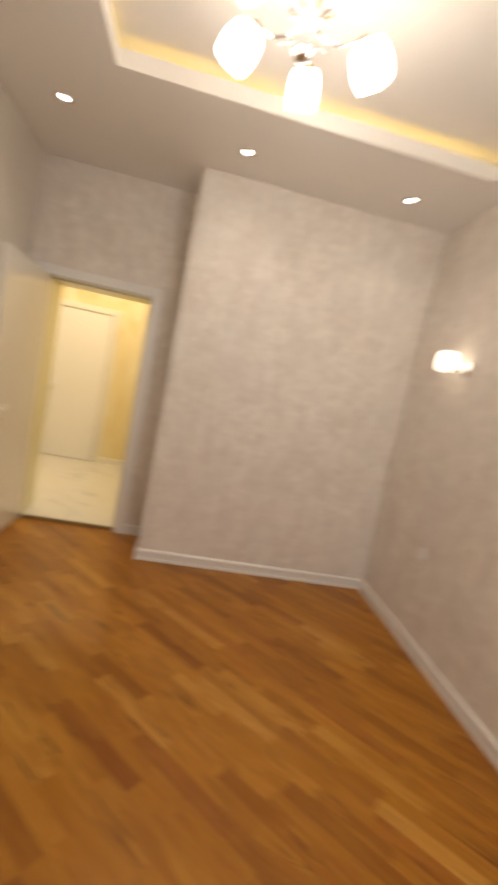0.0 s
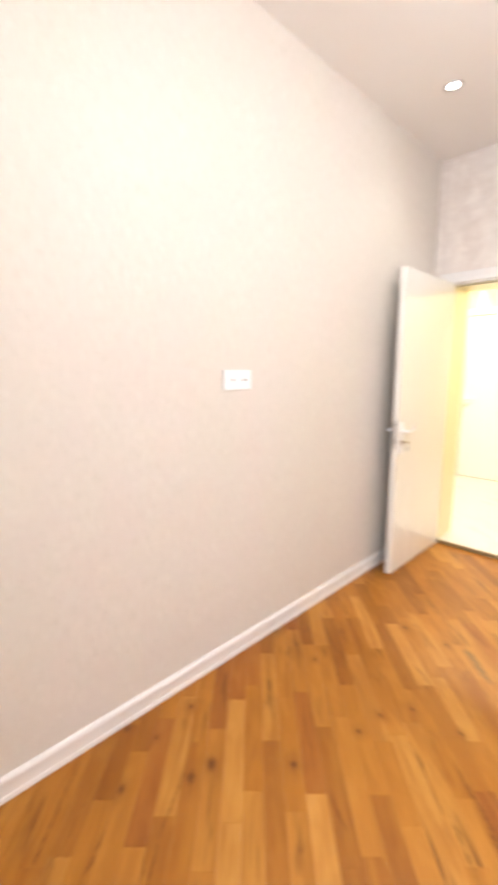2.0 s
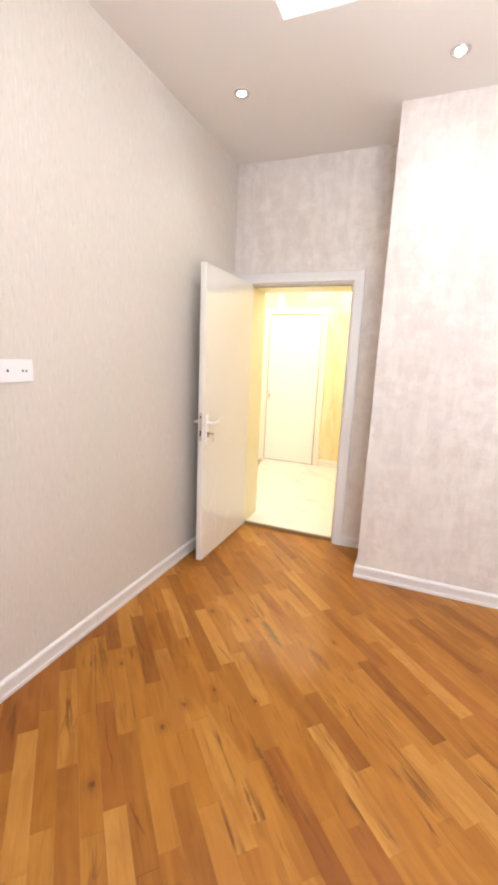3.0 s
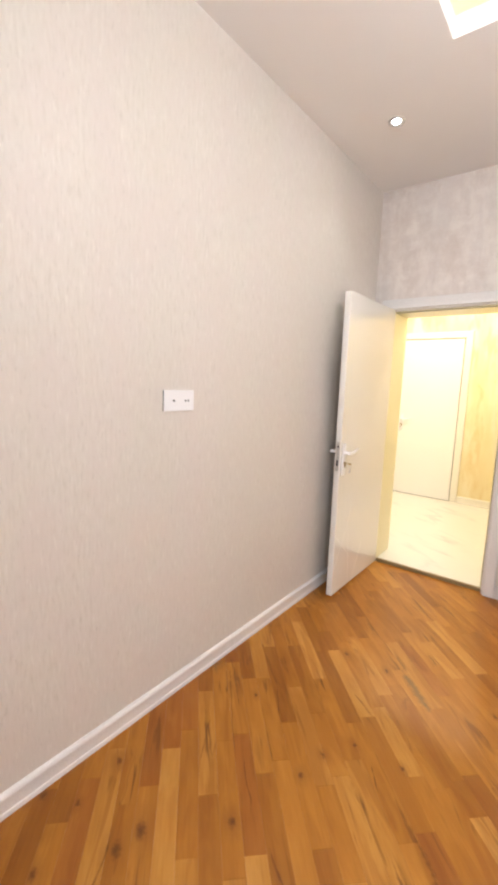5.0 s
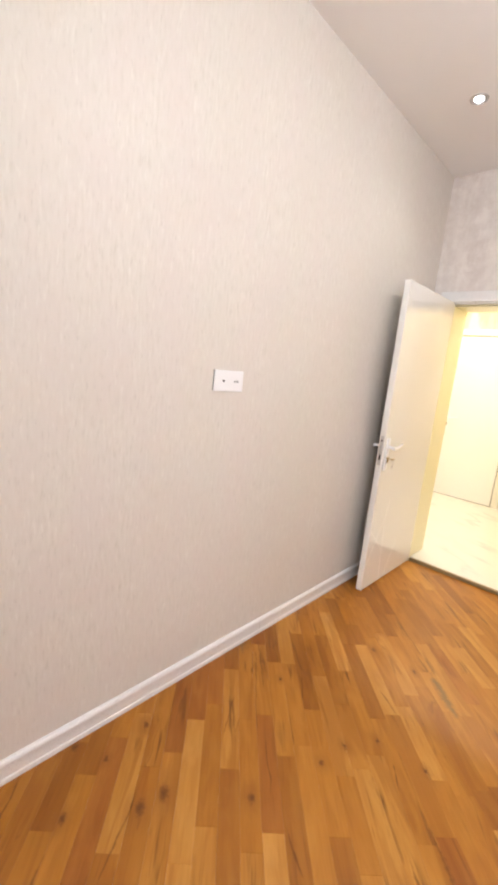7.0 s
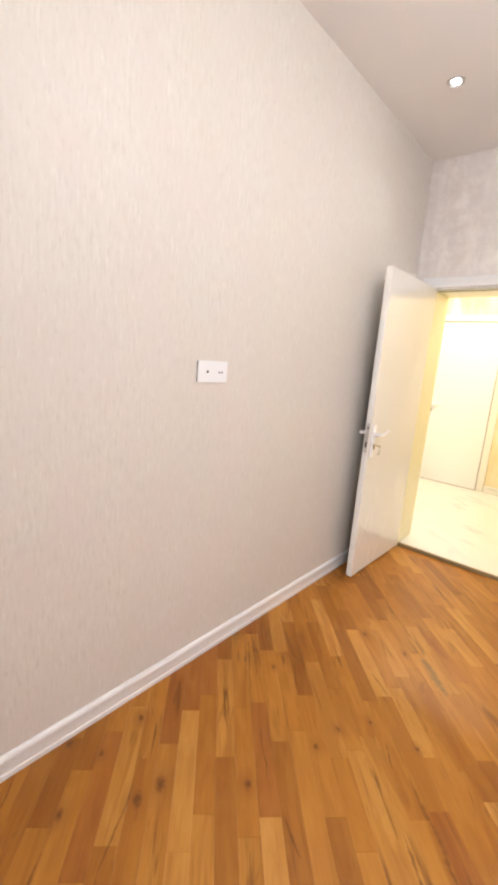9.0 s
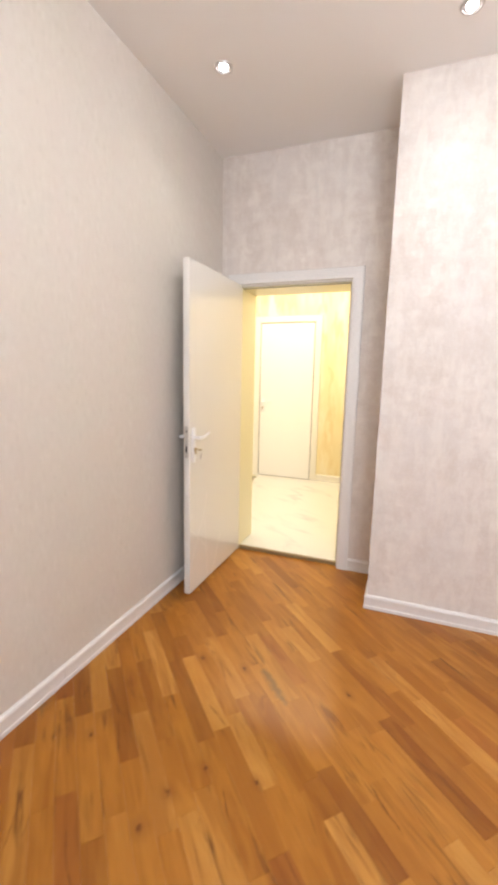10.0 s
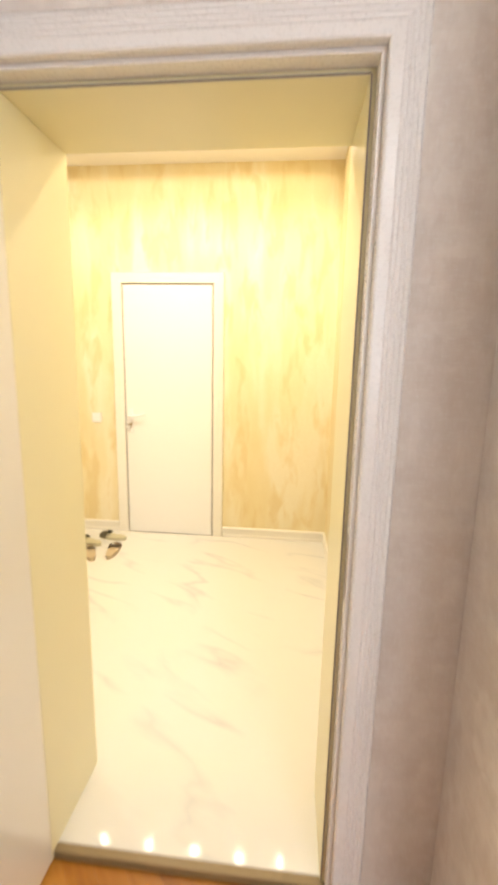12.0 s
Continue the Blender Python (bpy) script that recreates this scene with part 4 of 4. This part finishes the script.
# ---------- strip floor, laid on the diagonal ----------
floor = slab("floor", [(-0.05, ROOM_W + 0.05, ROOM_BACK - 0.05, 0.028, -0.1, -0.012)], WOOD_DARK, "lacquered rustic hardwood strip floor laid diagonally", "floor")
STRIP_W, STRIP_T, GAP = 0.0705, 0.012, 0.0002
ROW_0 = -1.304
DIAG = pose(0, 0, 0, 0, 0, -45)
BOUND = (-0.004, ROOM_W + 0.004, ROOM_BACK - 0.004, 0.0275)
# rows whose joints are known: row number, then where each known strip starts and its wood; the last one is a standard length
KNOWN = {
    0: ((1.0, WOOD_DARK), (1.468, WOOD_LIGHT), (1.97, WOOD_DARK),),
    -1: ((1.2, WOOD_RED), (1.684, WOOD),),
    -2: ((1.3, WOOD_RED), (1.767, WOOD_LIGHT), (2.267, WOOD_LIGHT),),
    -3: ((1.4, WOOD_RED), (1.918, WOOD),),
    -4: ((1.5, WOOD), (1.978, WOOD),),
    -5: ((1.75, WOOD_LIGHT), (2.25, WOOD),),
    -6: ((1.87, WOOD_RED), (2.337, WOOD),),
    -7: ((2.02, WOOD), (2.484, WOOD_LIGHT),),
    -9: ((1.9, WOOD_DARK), (2.365, WOOD_LIGHT),),
    -11: ((2.03, WOOD), (2.524, WOOD_LIGHT),),
    -15: ((2.26, WOOD_LIGHT), (2.556, WOOD),),
    -17: ((2.28, WOOD_DARK), (2.743, WOOD_LIGHT),),
    1: ((0.95, WOOD_DARK), (1.275, WOOD), (1.75, WOOD),),
    3: ((0.92, WOOD_DARK), (1.399, WOOD), (1.906, WOOD_DARK),),
    5: ((1.162, WOOD_DARK), (1.679, WOOD), (2.176, WOOD_DARK),),
    7: ((0.7, WOOD), (1.16, WOOD_DARK),),
    9: ((1.22, WOOD_DARK), (1.705, WOOD),),
    10: ((1.04, WOOD_DARK), (1.215, WOOD_LIGHT), (1.68, WOOD),),
    11: ((1.15, WOOD), (1.629, WOOD_LIGHT), (1.968, WOOD),),
    12: ((1.1, WOOD_LIGHT), (1.56, WOOD), (2.02, WOOD),),
    13: ((1.5, WOOD), (1.997, WOOD_DARK), (2.13, WOOD_LIGHT),),
    14: ((0.9, WOOD), (1.394, WOOD), (1.638, WOOD), (1.98, WOOD_DARK), (2.352, WOOD),),
    15: ((1.17, WOOD_LIGHT), (1.66, WOOD),),
    19: ((1.4, WOOD), (1.891, WOOD_DARK),),
    20: ((0.55, WOOD), (0.978, WOOD_LIGHT),)}


def clip(poly, axis, limit, keep_less):
    out = []
    for (p, q) in zip(poly, poly[1:] + poly[:1]):
        ip, iq = ((p[axis] <= limit) == keep_less), ((q[axis] <= limit) == keep_less)
        if ip:
            out.append(p)
        if ip != iq:
            s = (limit - p[axis]) / (q[axis] - p[axis])
            out.append((p[0] + s * (q[0] - p[0]), p[1] + s * (q[1] - p[1])))
    return out


def strip_mesh(bm, poly):
    """A strip from its outline in local x, y: chamfered top at z 0, sides down to the bed."""
    c = Vector((sum(p[0] for p in poly) / len(poly), sum(p[1] for p in poly) / len(poly), 0))
    top = [bm.verts.new(Vector((*p, 0)) + (c - Vector((*p, 0))).normalized() * 0.0003) for p in poly]
    mid = [bm.verts.new((*p, -0.0006)) for p in poly]
    low = [bm.verts.new((*p, -STRIP_T)) for p in poly]
    bm.faces.new(top)
    for a, b in ((top, mid), (mid, low)):
        for k in range(len(poly)):
            bm.faces.new((a[k], b[k], b[(k + 1) % len(poly)], a[(k + 1) % len(poly)]))


rng = random.Random(11)
whole, strips = {}, []
back = DIAG.inverted()
for row in range(-34, 48):
    v = ROW_0 + row * STRIP_W
    woods = dict(KNOWN.get(row, ()))
    if row in KNOWN:
        cuts = [a for a, _ in KNOWN[row]]
        u = cuts[0]
        while u > -0.6:
            u -= rng.choice((0.30, 0.38, 0.45, 0.50))
            cuts.insert(0, u)
        u = KNOWN[row][-1][0] + 0.48
        cuts.append(u)
    else:
        u = -0.6 - rng.random() * 0.5
        cuts = [u]
    while u < 5.6:
        u += rng.choice((0.30, 0.38, 0.45, 0.50, 0.50))
        cuts.append(u)
    for a, b in zip(cuts, cuts[1:]):
        rect = [(a + GAP / 2, v - STRIP_W / 2 + GAP / 2), (b - GAP / 2, v - STRIP_W / 2 + GAP / 2), (b - GAP / 2, v + STRIP_W / 2 - GAP / 2), (a + GAP / 2, v + STRIP_W / 2 - GAP / 2)]
        world_poly = [tuple((DIAG @ Vector((*p, 0)))[:2]) for p in rect]
        cut = world_poly
        for axis, lim, less in ((0, BOUND[0], False), (0, BOUND[1], True), (1, BOUND[2], False), (1, BOUND[3], True)):
            cut = clip(cut, axis, lim, less) if cut else cut
        if len(cut) < 3:
            continue
        area = abs(sum(p[0] * q[1] - q[0] * p[1] for p, q in zip(cut, cut[1:] + cut[:1]))) / 2
        if area < 2e-5:
            continue
        cx, cy = sum(p[0] for p in cut) / len(cut), sum(p[1] for p in cut) / len(cut)
        if cx > PIER_X + 0.1 and cy > PIER_Y + 0.1:
            continue
        strips.append((cx, cy, woods.get(a), a, b, v, cut, len(cut) == 4 and cut == world_poly))

strips.sort(key=lambda s: abs(s[0] - 0.8) + 0.8 * abs(s[1] + 1.6))
rest = {w.name: (w, bmesh.new()) for w in (WOOD, WOOD_DARK, WOOD_RED, WOOD_LIGHT)}
for i, (cx, cy, known, a, b, v, cut, full) in enumerate(strips):
    material = known or rng.choices((WOOD, WOOD_DARK, WOOD_RED, WOOD_LIGHT), (62, 18, 8, 12))[0]
    if i >= 300:
        local = [tuple((back @ Vector((*p, 0)))[:2]) for p in cut]
        strip_mesh(rest[material.name][1], local)
        continue
    mid = (a + b) / 2
    key = (round(b - a, 3), material.name)
    if full and key in whole:
        me = whole[key]
    else:
        bm = bmesh.new()
        strip_mesh(bm, [((back @ Vector((*p, 0))).x - mid, (back @ Vector((*p, 0))).y - v) for p in cut])
        bmesh.ops.recalc_face_normals(bm, faces=bm.faces)
        me = bpy.data.meshes.new("strip")
        bm.to_mesh(me)
        bm.free()
        me.materials.append(material)
        if full:
            whole[key] = me
    ob = new("strip", me)
    ob.parent = floor
    ob.matrix_basis = DIAG @ Matrix.Translation((mid, v, 0))
for w, bm in rest.values():
    if bm.faces:
        ob = part("strips_far", bm, w, floor)
        ob.matrix_basis = DIAG
        tagged(ob, kind="stuff")
